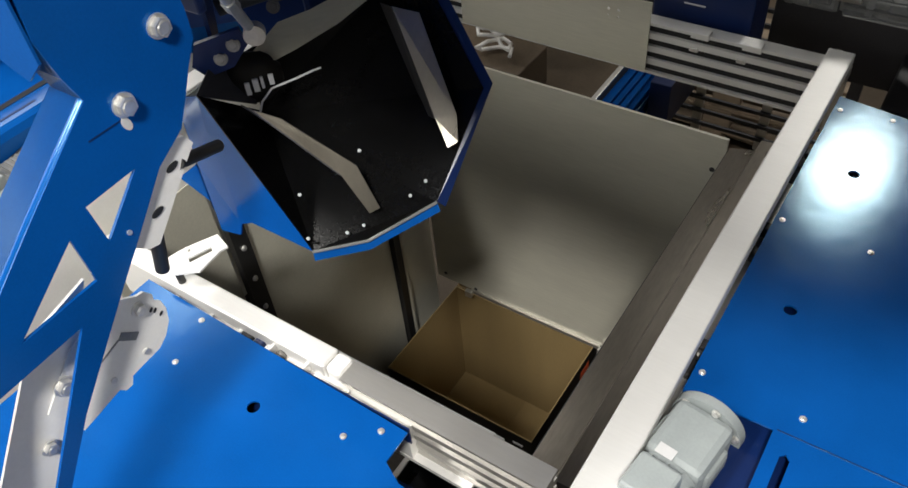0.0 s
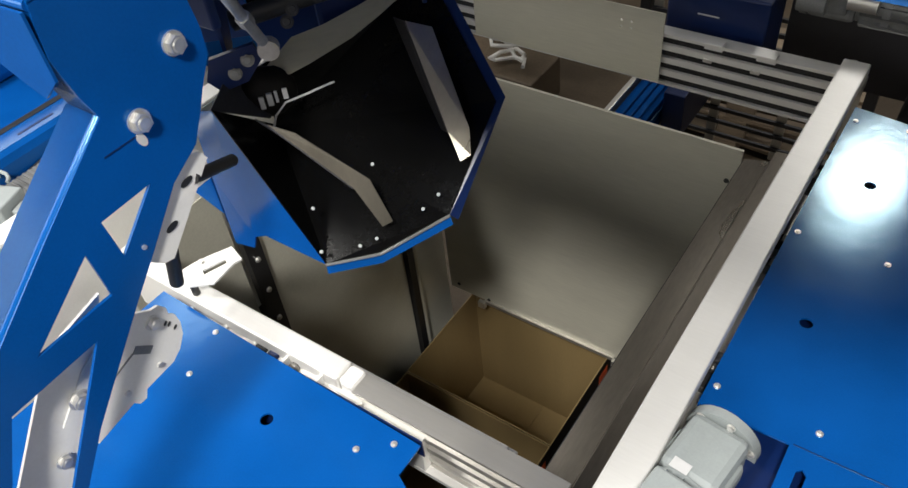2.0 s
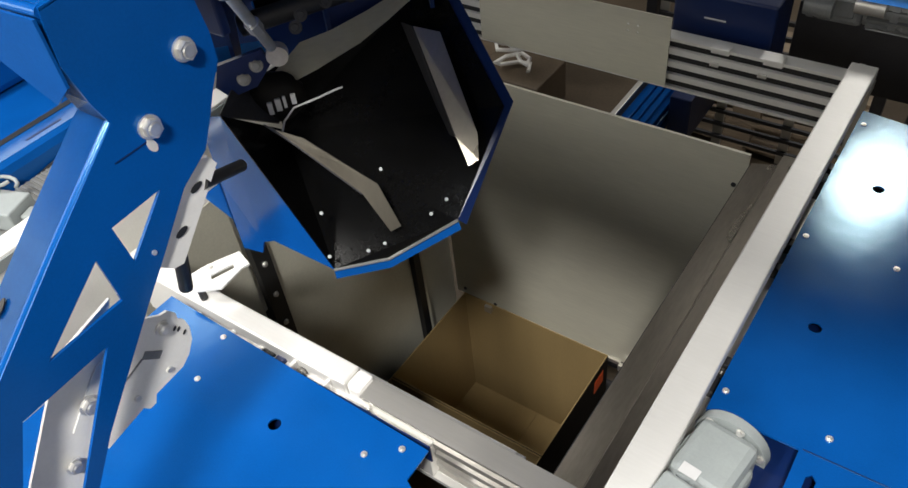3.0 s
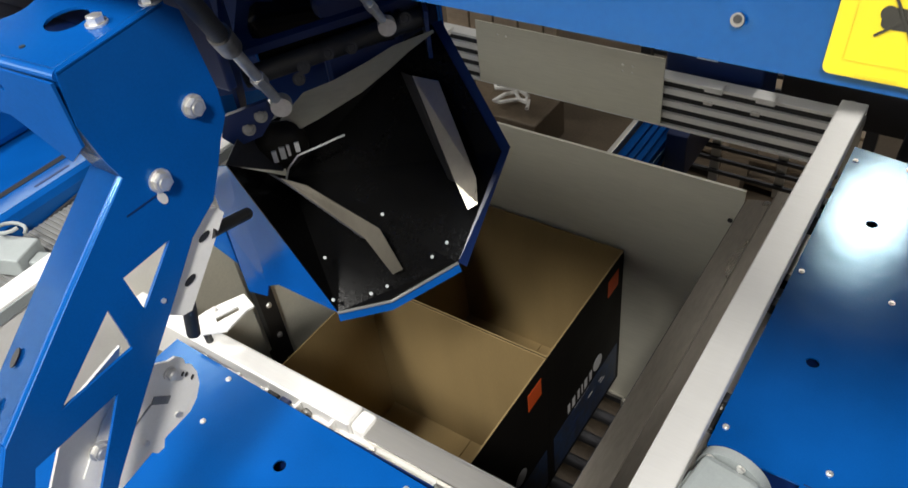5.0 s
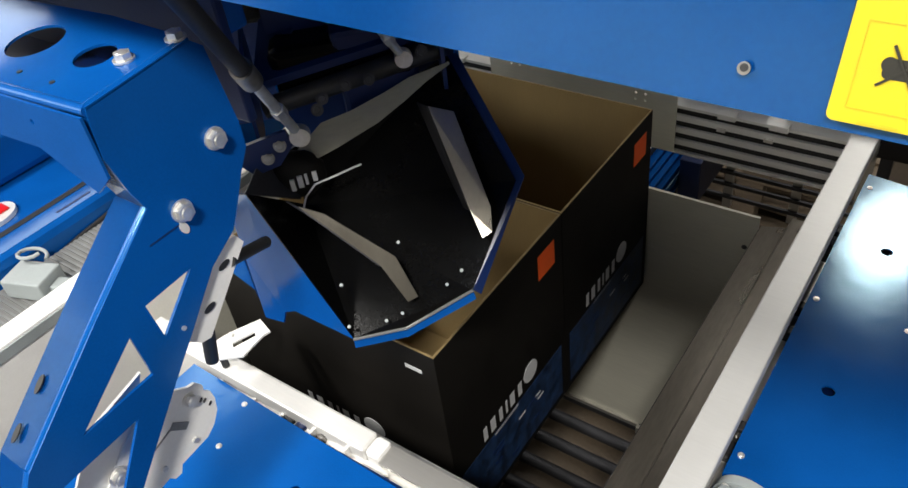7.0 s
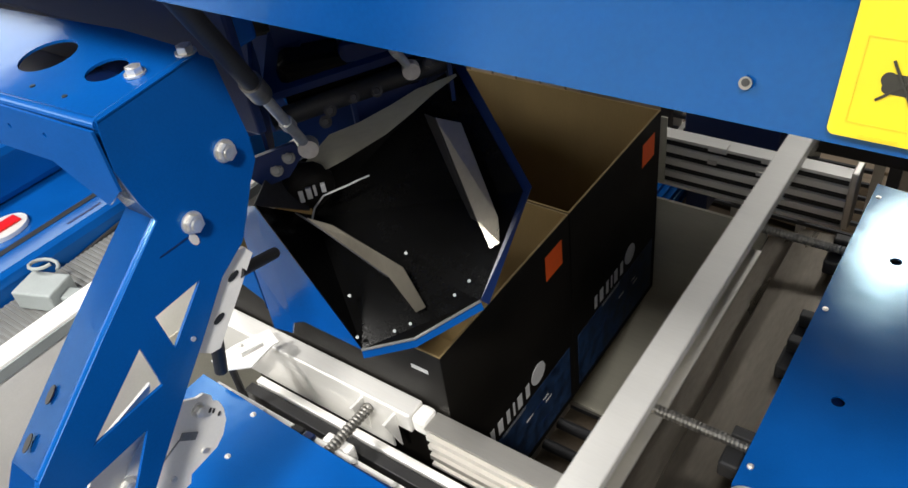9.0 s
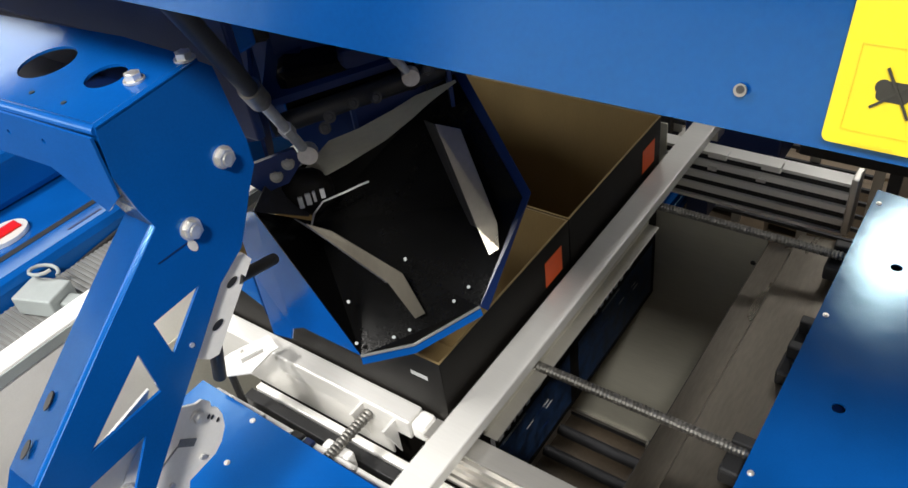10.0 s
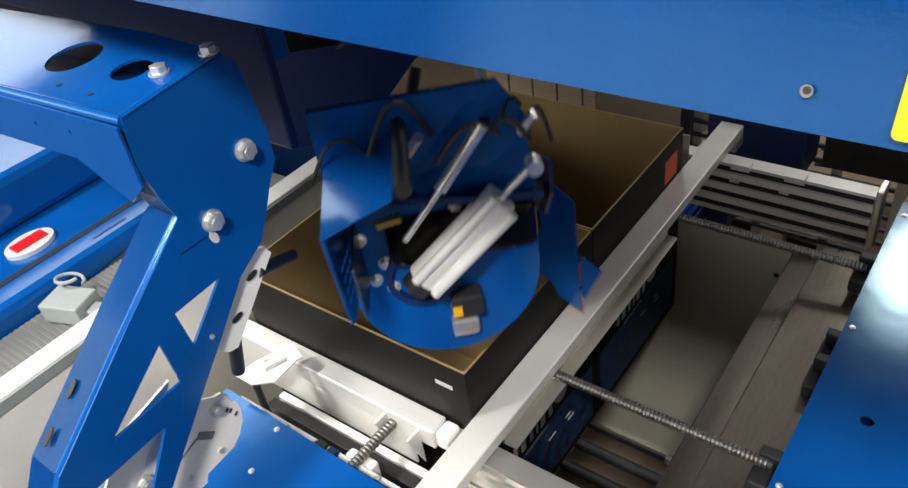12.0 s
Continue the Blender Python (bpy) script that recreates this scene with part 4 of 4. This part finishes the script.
part("side_plate", slab([(0.040, 0.585), (0.060, 0.70), (0.088, 0.775), (0.031, 0.528), (0.020, 0.480), (-0.035, 0.499), (-0.12, 0.455)], [], 0.003, lambda u, v, w: (0.085 + w, u, v - Z0)), BLUE, HEAD, "blue jaw side plate")
part("cover_lid", slab([(0.090, 0.093), (0.323, 0.093), (0.30, 0.0), (0.115, -0.01), (0.09, 0.005)], [], 0.003, lambda u, v, w: (v, u, 0.792 + (u - 0.09) * 0.047 - (v - 0.093) * 0.28 - Z0 + w)), BLUE, HEAD)
part("cover_rod", rod(bmesh.new(), (-0.02, 0.10, 0.836 - Z0), (-0.015, 0.31, 0.846 - Z0), 0.011), RUBBER, HEAD, "black round bar", smooth=True)
for u, v in ((0.042, 0.537), (0.10, 0.553), (0.17, 0.583), (0.24, 0.604), (-0.05, 0.50)):
    part("screw", rod(bmesh.new(), side(u, v, 0.003), side(u, v, 0.006), 0.004, seg=12), CHROME, HEAD)
# back side: rounded plate with air cylinder
disc = [(0.09 + 0.15 * math.cos(radians(a)), 0.40 + 0.16 * math.sin(radians(a))) for a in range(180, 361, 12)] + [(0.24, 0.56), (0.235, 0.66), (0.20, 0.72), (-0.06, 0.72), (-0.06, 0.46)]
backax = lambda u, v, w: (0.04 - u, 0.125 + w, v + 0.156 - Z0)
part("back_plate", slab([(u, v) for u, v in disc], [], 0.004, backax), BLUE, HEAD, "blue rounded back plate")
# Navy copy of the plate puts shade on its inward face.
part("plate_shade", slab(disc, [], 0.004, lambda u, v, w: backax(u, v, w - 0.0085)), NAVY, HEAD, "navy sheet in place of the plate's shaded side")
part("front_skirt", blk((-0.10, 0.05, 0.50 - Z0), (0.03, 0.115, 0.70 - Z0), 0.01), NAVY, HEAD)
CYL = part("air_cylinder", rod(bmesh.new(), Vector(backax(0.055, 0.44, 0.045)), Vector(backax(0.185, 0.56, 0.045)), 0.026, seg=24), ALU_PALE, HEAD, "bright aluminium air cylinder", smooth=True)
for du, dv in ((0.012, -0.016), (-0.012, 0.016)):
    part("tie_bar", rod(bmesh.new(), Vector(backax(0.055 + du, 0.44 + dv, 0.07)), Vector(backax(0.185 + du, 0.56 + dv, 0.07)), 0.008), ALU_PALE, CYL)
part("cap", rod(bmesh.new(), Vector(backax(0.038, 0.424, 0.045)), Vector(backax(0.055, 0.44, 0.045)), 0.023, seg=24), RUBBER, CYL)
part("piston_rod", rod(bmesh.new(), Vector(backax(0.185, 0.56, 0.045)), Vector(backax(0.235, 0.606, 0.045)), 0.006), CHROME, CYL)
part("rod_end", rod(bmesh.new(), Vector(backax(0.235, 0.606, 0.035)), Vector(backax(0.235, 0.606, 0.06)), 0.012), CHROME, CYL)
part("valve", blk(backax(0.14, 0.34, 0.006), backax(0.09, 0.38, 0.04), 0.004), RUBBER, HEAD)
part("tag", blk(backax(0.105, 0.345, 0.0405), backax(0.09, 0.365, 0.042)), mat("tag_amber", (0.8, 0.4, 0.0), 0.5), HEAD, "small amber tag")
part("valve", blk(backax(0.13, 0.29, 0.006), backax(0.085, 0.325, 0.03), 0.006), ALU, HEAD)
for u, v in ((-0.02, 0.42), (0.005, 0.40), (0.12, 0.53), (-0.03, 0.50), (0.0, 0.45), (0.20, 0.45)):
    hexbolt(HEAD, backax(u, v, 0.0042), backax(u, v, 0.05), 0.009)
part("round_boss", slab(ring(0.055, 0.42, 0.06), [ring(0.055, 0.42, 0.05)], 0.014, lambda u, v, w: backax(u, v, w + 0.004)), NAVY, HEAD)
# tilting frame, hoses and struts on top
part("tilt_frame", slab([(-0.23, 0.0), (0.07, 0.0), (0.05, 0.11), (-0.08, 0.15), (-0.21, 0.12)], [ring(-0.02, 0.07, 0.025), ring(-0.13, 0.07, 0.03)], 0.012, lambda u, v, w: (u, 0.04 + v * 0.9, 0.63 - Z0 + v * 0.45 + w + (u + 0.23) * 0.15)), NAVY, HEAD, "dark blue tilting frame")
# Black backing added behind the hoses for the hood's shade.
part("dark_backing", blk((-0.20, 0.05, 0.60 - Z0), (0.03, 0.15, 0.685 - Z0), 0.015), BLACK, HEAD, "black backing block for the shade under the cover")
rng = random.Random(5)
for i in range(9):
    # black hoses looping over the frame
    x0, y0, z0 = rng.uniform(-0.2, 0.02), rng.uniform(0.05, 0.16), 0.785 + rng.uniform(0, 0.05)
    x1, y1 = x0 + rng.uniform(-0.08, 0.1), y0 + rng.uniform(-0.05, 0.06)
    hgt = rng.uniform(0.02, 0.07)
    pts = [Vector((x0 + (x1 - x0) * k / 8, y0 + (y1 - y0) * k / 8, z0 - Z0 + hgt * math.sin(math.pi * k / 8) - 0.012)) for k in range(9)]
    bm = tube(pts, 0.003 if i % 3 else 0.0042)
    part("hose", bm, RUBBER if i % 3 else DARK, HEAD, smooth=True)
for i in range(7):
    x, y, z = rng.uniform(-0.19, 0.03), rng.uniform(0.06, 0.17), rng.uniform(0.76, 0.83)
    part("fitting", rod(bmesh.new(), (x, y, z - Z0 - 0.02), (x + rng.uniform(-0.02, 0.02), y + rng.uniform(-0.02, 0.02), z - Z0 + 0.012), 0.008, seg=6), CHROME if i % 2 else RUBBER, HEAD)
part("small_cylinder", rod(bmesh.new(), (-0.06, 0.185, 0.756 - Z0), (-0.13, 0.17, 0.836 - Z0), 0.010), CHROME, HEAD, "small bright air cylinder", smooth=True)
part("small_cylinder_rod", rod(bmesh.new(), (-0.06, 0.185, 0.756 - Z0), (0.0, 0.198, 0.691 - Z0), 0.005), CHROME, HEAD)
part("brass_fitting", rod(bmesh.new(), (0.0, 0.19, 0.726 - Z0), (0.035, 0.19, 0.721 - Z0), 0.009, seg=6), mat("brass", (0.7, 0.5, 0.15), 0.3, 1.0), HEAD)
part("frame_cheek", slab([(-0.03, 0.545), (0.03, 0.57), (0.10, 0.66), (0.10, 0.72), (-0.02, 0.66)], [], 0.006, lambda u, v, w: (-0.235 + w, u, v - Z0)), NAVY, HEAD)
part("frame_cheek", slab([(0.0, 0.60), (0.04, 0.61), (0.10, 0.66), (0.10, 0.72), (-0.01, 0.68)], [], 0.006, lambda u, v, w: (0.06 + w, u, v - Z0)), NAVY, HEAD)
part("cross_shaft", rod(bmesh.new(), (-0.22, 0.03, 0.605 - Z0), (0.06, 0.03, 0.655 - Z0), 0.016), RUBBER, HEAD, smooth=True)
part("ear", slab([(-0.25, 0.598), (-0.185, 0.612), (-0.178, 0.588), (-0.205, 0.556), (-0.245, 0.545), (-0.262, 0.565)], [], 0.008, lambda u, v, w: (u, -0.055 - w, v - Z0)), NAVY, HEAD)
hexbolt(HEAD, (-0.220, -0.0632, 0.572 - Z0), (-0.220, -0.2, 0.62 - Z0), 0.008, material=DULL)
hexbolt(HEAD, (-0.198, -0.0632, 0.590 - Z0), (-0.198, -0.2, 0.64 - Z0), 0.008, material=DULL)


def strut(p, q, n=0.011, far=1.0):
    """A turnbuckle: a dark sleeve, a bright rod with nut, and an eye at its lower end p."""
    p, q = Vector(p), Vector(q)
    s = part("strut", rod(bmesh.new(), p.lerp(q, 0.62), p.lerp(q, far), n * 1.05), RUBBER, HEAD, "black strut with bright turnbuckle end", smooth=True)
    part("collar", rod(bmesh.new(), p.lerp(q, 0.56), p.lerp(q, 0.66), n * 1.35), DULL, s, smooth=True)
    part("rod", rod(bmesh.new(), p.lerp(q, 0.08), p.lerp(q, 0.56), n * 0.72), CHROME, s, smooth=True)
    part("nut", rod(bmesh.new(), p.lerp(q, 0.24), p.lerp(q, 0.31), n * 1.0, seg=6), CHROME, s)
    part("eye", rod(bmesh.new(), p + Vector((0, -0.008, 0)), p + Vector((0, 0.008, 0)), n * 1.5), CHROME, s, smooth=True)
    return s


strut((-0.163, -0.080, 0.611 - Z0), (-0.185, -0.380, 0.926 - Z0), 0.010, 1.2)
strut((0.005, 0.0, 0.664 - Z0), (-0.06, -0.08, 0.82 - Z0), 0.009)
for x, y, z in ((-0.133, -0.05, 0.630), (-0.122, -0.05, 0.647), (-0.052, 0.0, 0.639), (-0.088, 0.0, 0.636), (0.033, 0.0, 0.670)):
    hexbolt(HEAD, (x, y, z - Z0), (x + 0.01, y - 0.2, z - Z0 + 0.1), 0.0075, material=DARK)
# fixed carriage behind the head that carries it, with pipework on its face
CAR = thing("drive_carriage", "dark blue drive carriage with black pipework under the cover", "machine carriage", HEAD_POSE)
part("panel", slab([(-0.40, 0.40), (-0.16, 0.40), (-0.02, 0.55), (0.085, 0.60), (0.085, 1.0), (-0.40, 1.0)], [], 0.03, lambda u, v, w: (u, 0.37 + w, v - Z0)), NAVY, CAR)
part("gearbox", blk((-0.34, 0.325, 0.62 - Z0), (-0.06, 0.369, 0.80 - Z0), 0.012), BLACK, CAR, "black gearbox")
rng = random.Random(8)
for i in range(8):
    x, z = -0.36 + 0.05 * i, 0.60 + rng.uniform(0, 0.12)
    x1, z1 = x + rng.uniform(-0.06, 0.08), z + rng.uniform(0.05, 0.14)
    part("hose", tube([Vector((x + (x1 - x) * s / 8, 0.32 - 0.035 * math.sin(math.pi * s / 8), z + (z1 - z) * s / 8 - Z0)) for s in range(9)], 0.006), RUBBER, CAR, smooth=True)
for i in range(7):
    x, z = rng.uniform(-0.36, 0.05), rng.uniform(0.62, 0.74)
    part("fitting", rod(bmesh.new(), (x, 0.368, z - Z0), (x + rng.uniform(-0.01, 0.01), 0.335 if x > -0.05 else 0.31, z - Z0 + rng.uniform(-0.01, 0.02)), 0.009, seg=6), CHROME if i % 2 else DULL, CAR)
# a filled bag between the jaws, and its thin tie
bm = bmesh.new()
bmesh.ops.create_uvsphere(bm, u_segments=20, v_segments=12, radius=1.0)
for v in bm.verts:
    k = 1 + 0.08 * noise.noise(v.co * 2.3)
    v.co = Vector((v.co.x * 0.045 * k, v.co.y * 0.03 * k, v.co.z * 0.04 * k))
part("bag", bm, PRINT, HEAD, "dark printed bag held in the jaws", smooth=True, at=pose(-0.19, -0.03, 0.515 - Z0))
for i, (w, hgt) in enumerate(((0.007, 0.02), (0.008, 0.02), (0.004, 0.018), (0.007, 0.016))):
    x = -0.20 + 0.012 * i
    part("print_bar", blk((x, -0.062, 0.505 - Z0 + 0.004 * i), (x + w, -0.058, 0.505 - Z0 + hgt + 0.004 * i), 0.0, None), PALE_PRINT, HEAD)
wire = [(-0.192, -0.062, 0.467), (-0.182, -0.062, 0.491), (-0.163, -0.062, 0.511), (-0.125, -0.06, 0.520), (-0.100, -0.06, 0.528), (-0.087, -0.06, 0.531)]
part("tie", tube([(p[0], p[1], p[2] - Z0) for p in wire], 0.0016), PALE_PRINT, HEAD, "thin pale tie")


# a second gripper that swings past behind the arm with a pale bag
def second_gripper():
    t = thing("second_gripper", "black lined second gripper jaw with steel strip and pale bag", "gripper head", pose(-2, 0.3, 0.42, 0, 0, 43.4))
    edge = [(-0.075, -0.10), (0.0, -0.135), (0.085, -0.11), (0.11, 0.02), (0.09, 0.13), (-0.06, 0.13), (-0.095, 0.03)]
    part("lining", slab(edge, [], 0.006, lambda u, v, w: (u, w, v)), BLACK, t, "black jaw lining")
    part("back_sheet", slab([(u * 1.02, v * 1.02) for u, v in edge], [], 0.004, lambda u, v, w: (u, w + 0.0075, v)), BLUE, t, "blue back sheet")
    part("rim", tube([(u, -0.002, v) for u, v in edge + edge[:1]], 0.005), BLUE, t, "blue folded rim", smooth=True)
    part("guide_strip", slab([(-0.035, 0.10), (0.025, 0.12), (0.035, 0.02), (0.015, -0.085), (-0.025, -0.075), (-0.015, 0.02)], [], 0.003, lambda u, v, w: (u, -0.012 - w - 0.1 * max(0.0, 0.02 - v), v)), STEEL, t, "bright steel guide strip")
    for u, v in ((-0.05, -0.09), (0.06, -0.09), (0.08, 0.09)):
        part("screw", rod(bmesh.new(), (u, -0.001, v), (u, -0.004, v), 0.004, seg=12), CHROME, t)
    part("carrier", rod(bmesh.new(), (0.02, 0.03, 0.10), (0.02, 0.05, 0.34), 0.022), NAVY, t, "dark blue carrier post", smooth=True)
    bag = bmesh.new()
    bmesh.ops.create_uvsphere(bag, u_segments=24, v_segments=14, radius=1.0)
    for v in bag.verts:
        k = 1 + 0.10 * noise.noise(v.co * 2.6)
        v.co = Vector((v.co.x * 0.085 * k, v.co.y * 0.035 * k, v.co.z * 0.105 * k))
    sack = part("bag", bag, WHITE, t, "pale plastic bag with yellow and blue print", smooth=True, at=pose(0, 0.055, -0.01))
    for z, name, m in ((0.02, "yellow_print", YELLOW), (-0.03, "blue_print", BLUE)):
        part(name, blk((-0.05, 0.026, z), (0.05, 0.041, z + 0.02), 0.004), m, sack)
    return t


SECOND = second_gripper()


def motions():
    slide = ((0, 1.785), (0.4, 1.70), (0.8, 1.628), (1.2, 1.548), (1.6, 1.446), (2.0, 1.345), (2.4, 1.262), (2.7, 1.235), (12.0, 1.235))
    lift = ((0, -1.285), (2.5, -1.285), (2.8, -1.22), (3.2, -1.08), (5.0, -0.462), (5.5, -0.268), (6.0, -0.072), (6.5, 0.05), (6.8, 0.103), (7.2, 0.131), (8.0, 0.15), (12.0, 0.15))
    times = sorted({t for t, _ in slide} | {t for t, _ in lift})
    at = lambda rows, t: float(np.interp(t, [r[0] for r in rows], [r[1] for r in rows]))
    for ob, dy in ((BOX_A, 0.0), (BOX_B, BD + 0.004)):
        walk(ob, [(t, pose(-0.692 - 0.03 * (0.15 - at(lift, t)), at(slide, t) + dy, at(lift, t) - BH)) for t in times])
    walk(LIFT, [(t, pose(0, 0, at(lift, t) - BH)) for t in times])
    walk(SIDE, [(t, pose(x, 1.2, 0.03)) for t, x in ((0, -0.228), (8.25, -0.228), (8.5, -0.265), (8.8, -0.345), (9.0, -0.395), (9.5, -0.515), (9.9, -0.625), (10.05, -0.655), (10.3, -0.658), (12, -0.658))])
    walk(FRONT, [(t, pose(-0.92, y, -0.002)) for t, y in ((0, 0.616), (7.4, 0.616), (7.7, 0.64), (8.4, 0.716), (8.7, 0.732), (12, 0.732))])
    walk(FAR, [(t, pose(-0.9, y, 0.0)) for t, y in ((0, 1.975), (7.4, 1.975), (7.7, 1.95), (8.4, 1.87), (8.7, 1.852), (12, 1.852))])
    walk(PLATE, [(t, pose(-0.86, 1.728, -1.18)) for t in (0, 12)])
    walk(ARM, [(t, pose(-0.68 + dx, 0.41, 0.71 + dz)) for t, dx, dz in ((0, 0, 0), (10.4, 0, 0), (10.6, -0.008, 0.005), (10.9, -0.020, 0.013), (12, -0.020, 0.013))])
    # yaw, share of the tilt, and the head's shift
    spin = ((0, 0, 0), (10.4, 0, 0), (10.5, -4, 0.05), (10.6, -20, 0.22), (10.7, -42, 0.47), (10.8, -62, 0.70), (10.9, -80, 0.90), (11.0, -87, 0.98), (11.1, -89.3, 1.0), (11.4, -89.3, 1.0), (11.5, -94, 1.0), (11.6, -112, 0.85), (11.7, -135, 0.6), (11.8, -155, 0.35), (11.9, -170, 0.15), (12.0, -180, 0.0))
    rows = []
    for t, a, k in spin:
        v = Vector((0.009 * k, -0.041 * k, radians(a)))
        turn = Matrix.Rotation(v.length, 4, v.normalized()) if v.length > 1e-6 else Matrix()
        end = max(0.0, min(1.0, (t - 11.5) / 0.5))
        rows.append((t, HEAD_POSE @ Matrix.Translation((-0.193 * k - 0.085 * end, 0.04 * k, -0.156 * max(k, end))) @ turn))
    walk(HEAD, rows)
    swing = ((0, 0), (10.05, 0), (10.2, 8), (10.3, 20), (10.4, 27), (10.5, 24), (10.6, 4), (10.7, 0), (12.0, 0))
    wide = ((0, 0), (10.15, 0), (10.25, -8), (10.35, -20), (10.4, -24), (10.5, -21), (10.6, -3), (10.7, 0), (12.0, 0))
    walk(FJ, [(t, FJ_REST @ pose(0, 0, 0, 0, a, 0)) for t, a in swing])
    walk(BJ, [(t, BJ_REST @ pose(0, 0, 0, 0, a, 0)) for t, a in wide])
    passing = ((0, -1.926, 0.135, 170), (10.7, -1.926, 0.135, 170), (10.85, -1.602, 0.322, 165), (10.95, -1.417, 0.456, 150), (11.05, -1.346, 0.522, 85), (11.15, -1.325, 0.552, 20), (11.4, -1.312, 0.553, 0), (11.5, -1.254, 0.681, -10), (11.6, -1.306, 0.841, -20), (11.8, -1.419, 1.006, -30), (12.0, -1.465, 1.047, -30))
    walk(SECOND, [(t, pose(x, y, 0.42 if t > 10.8 else 0.29, 0, 0, 43.4 + a)) for t, x, y, a in passing])


motions()
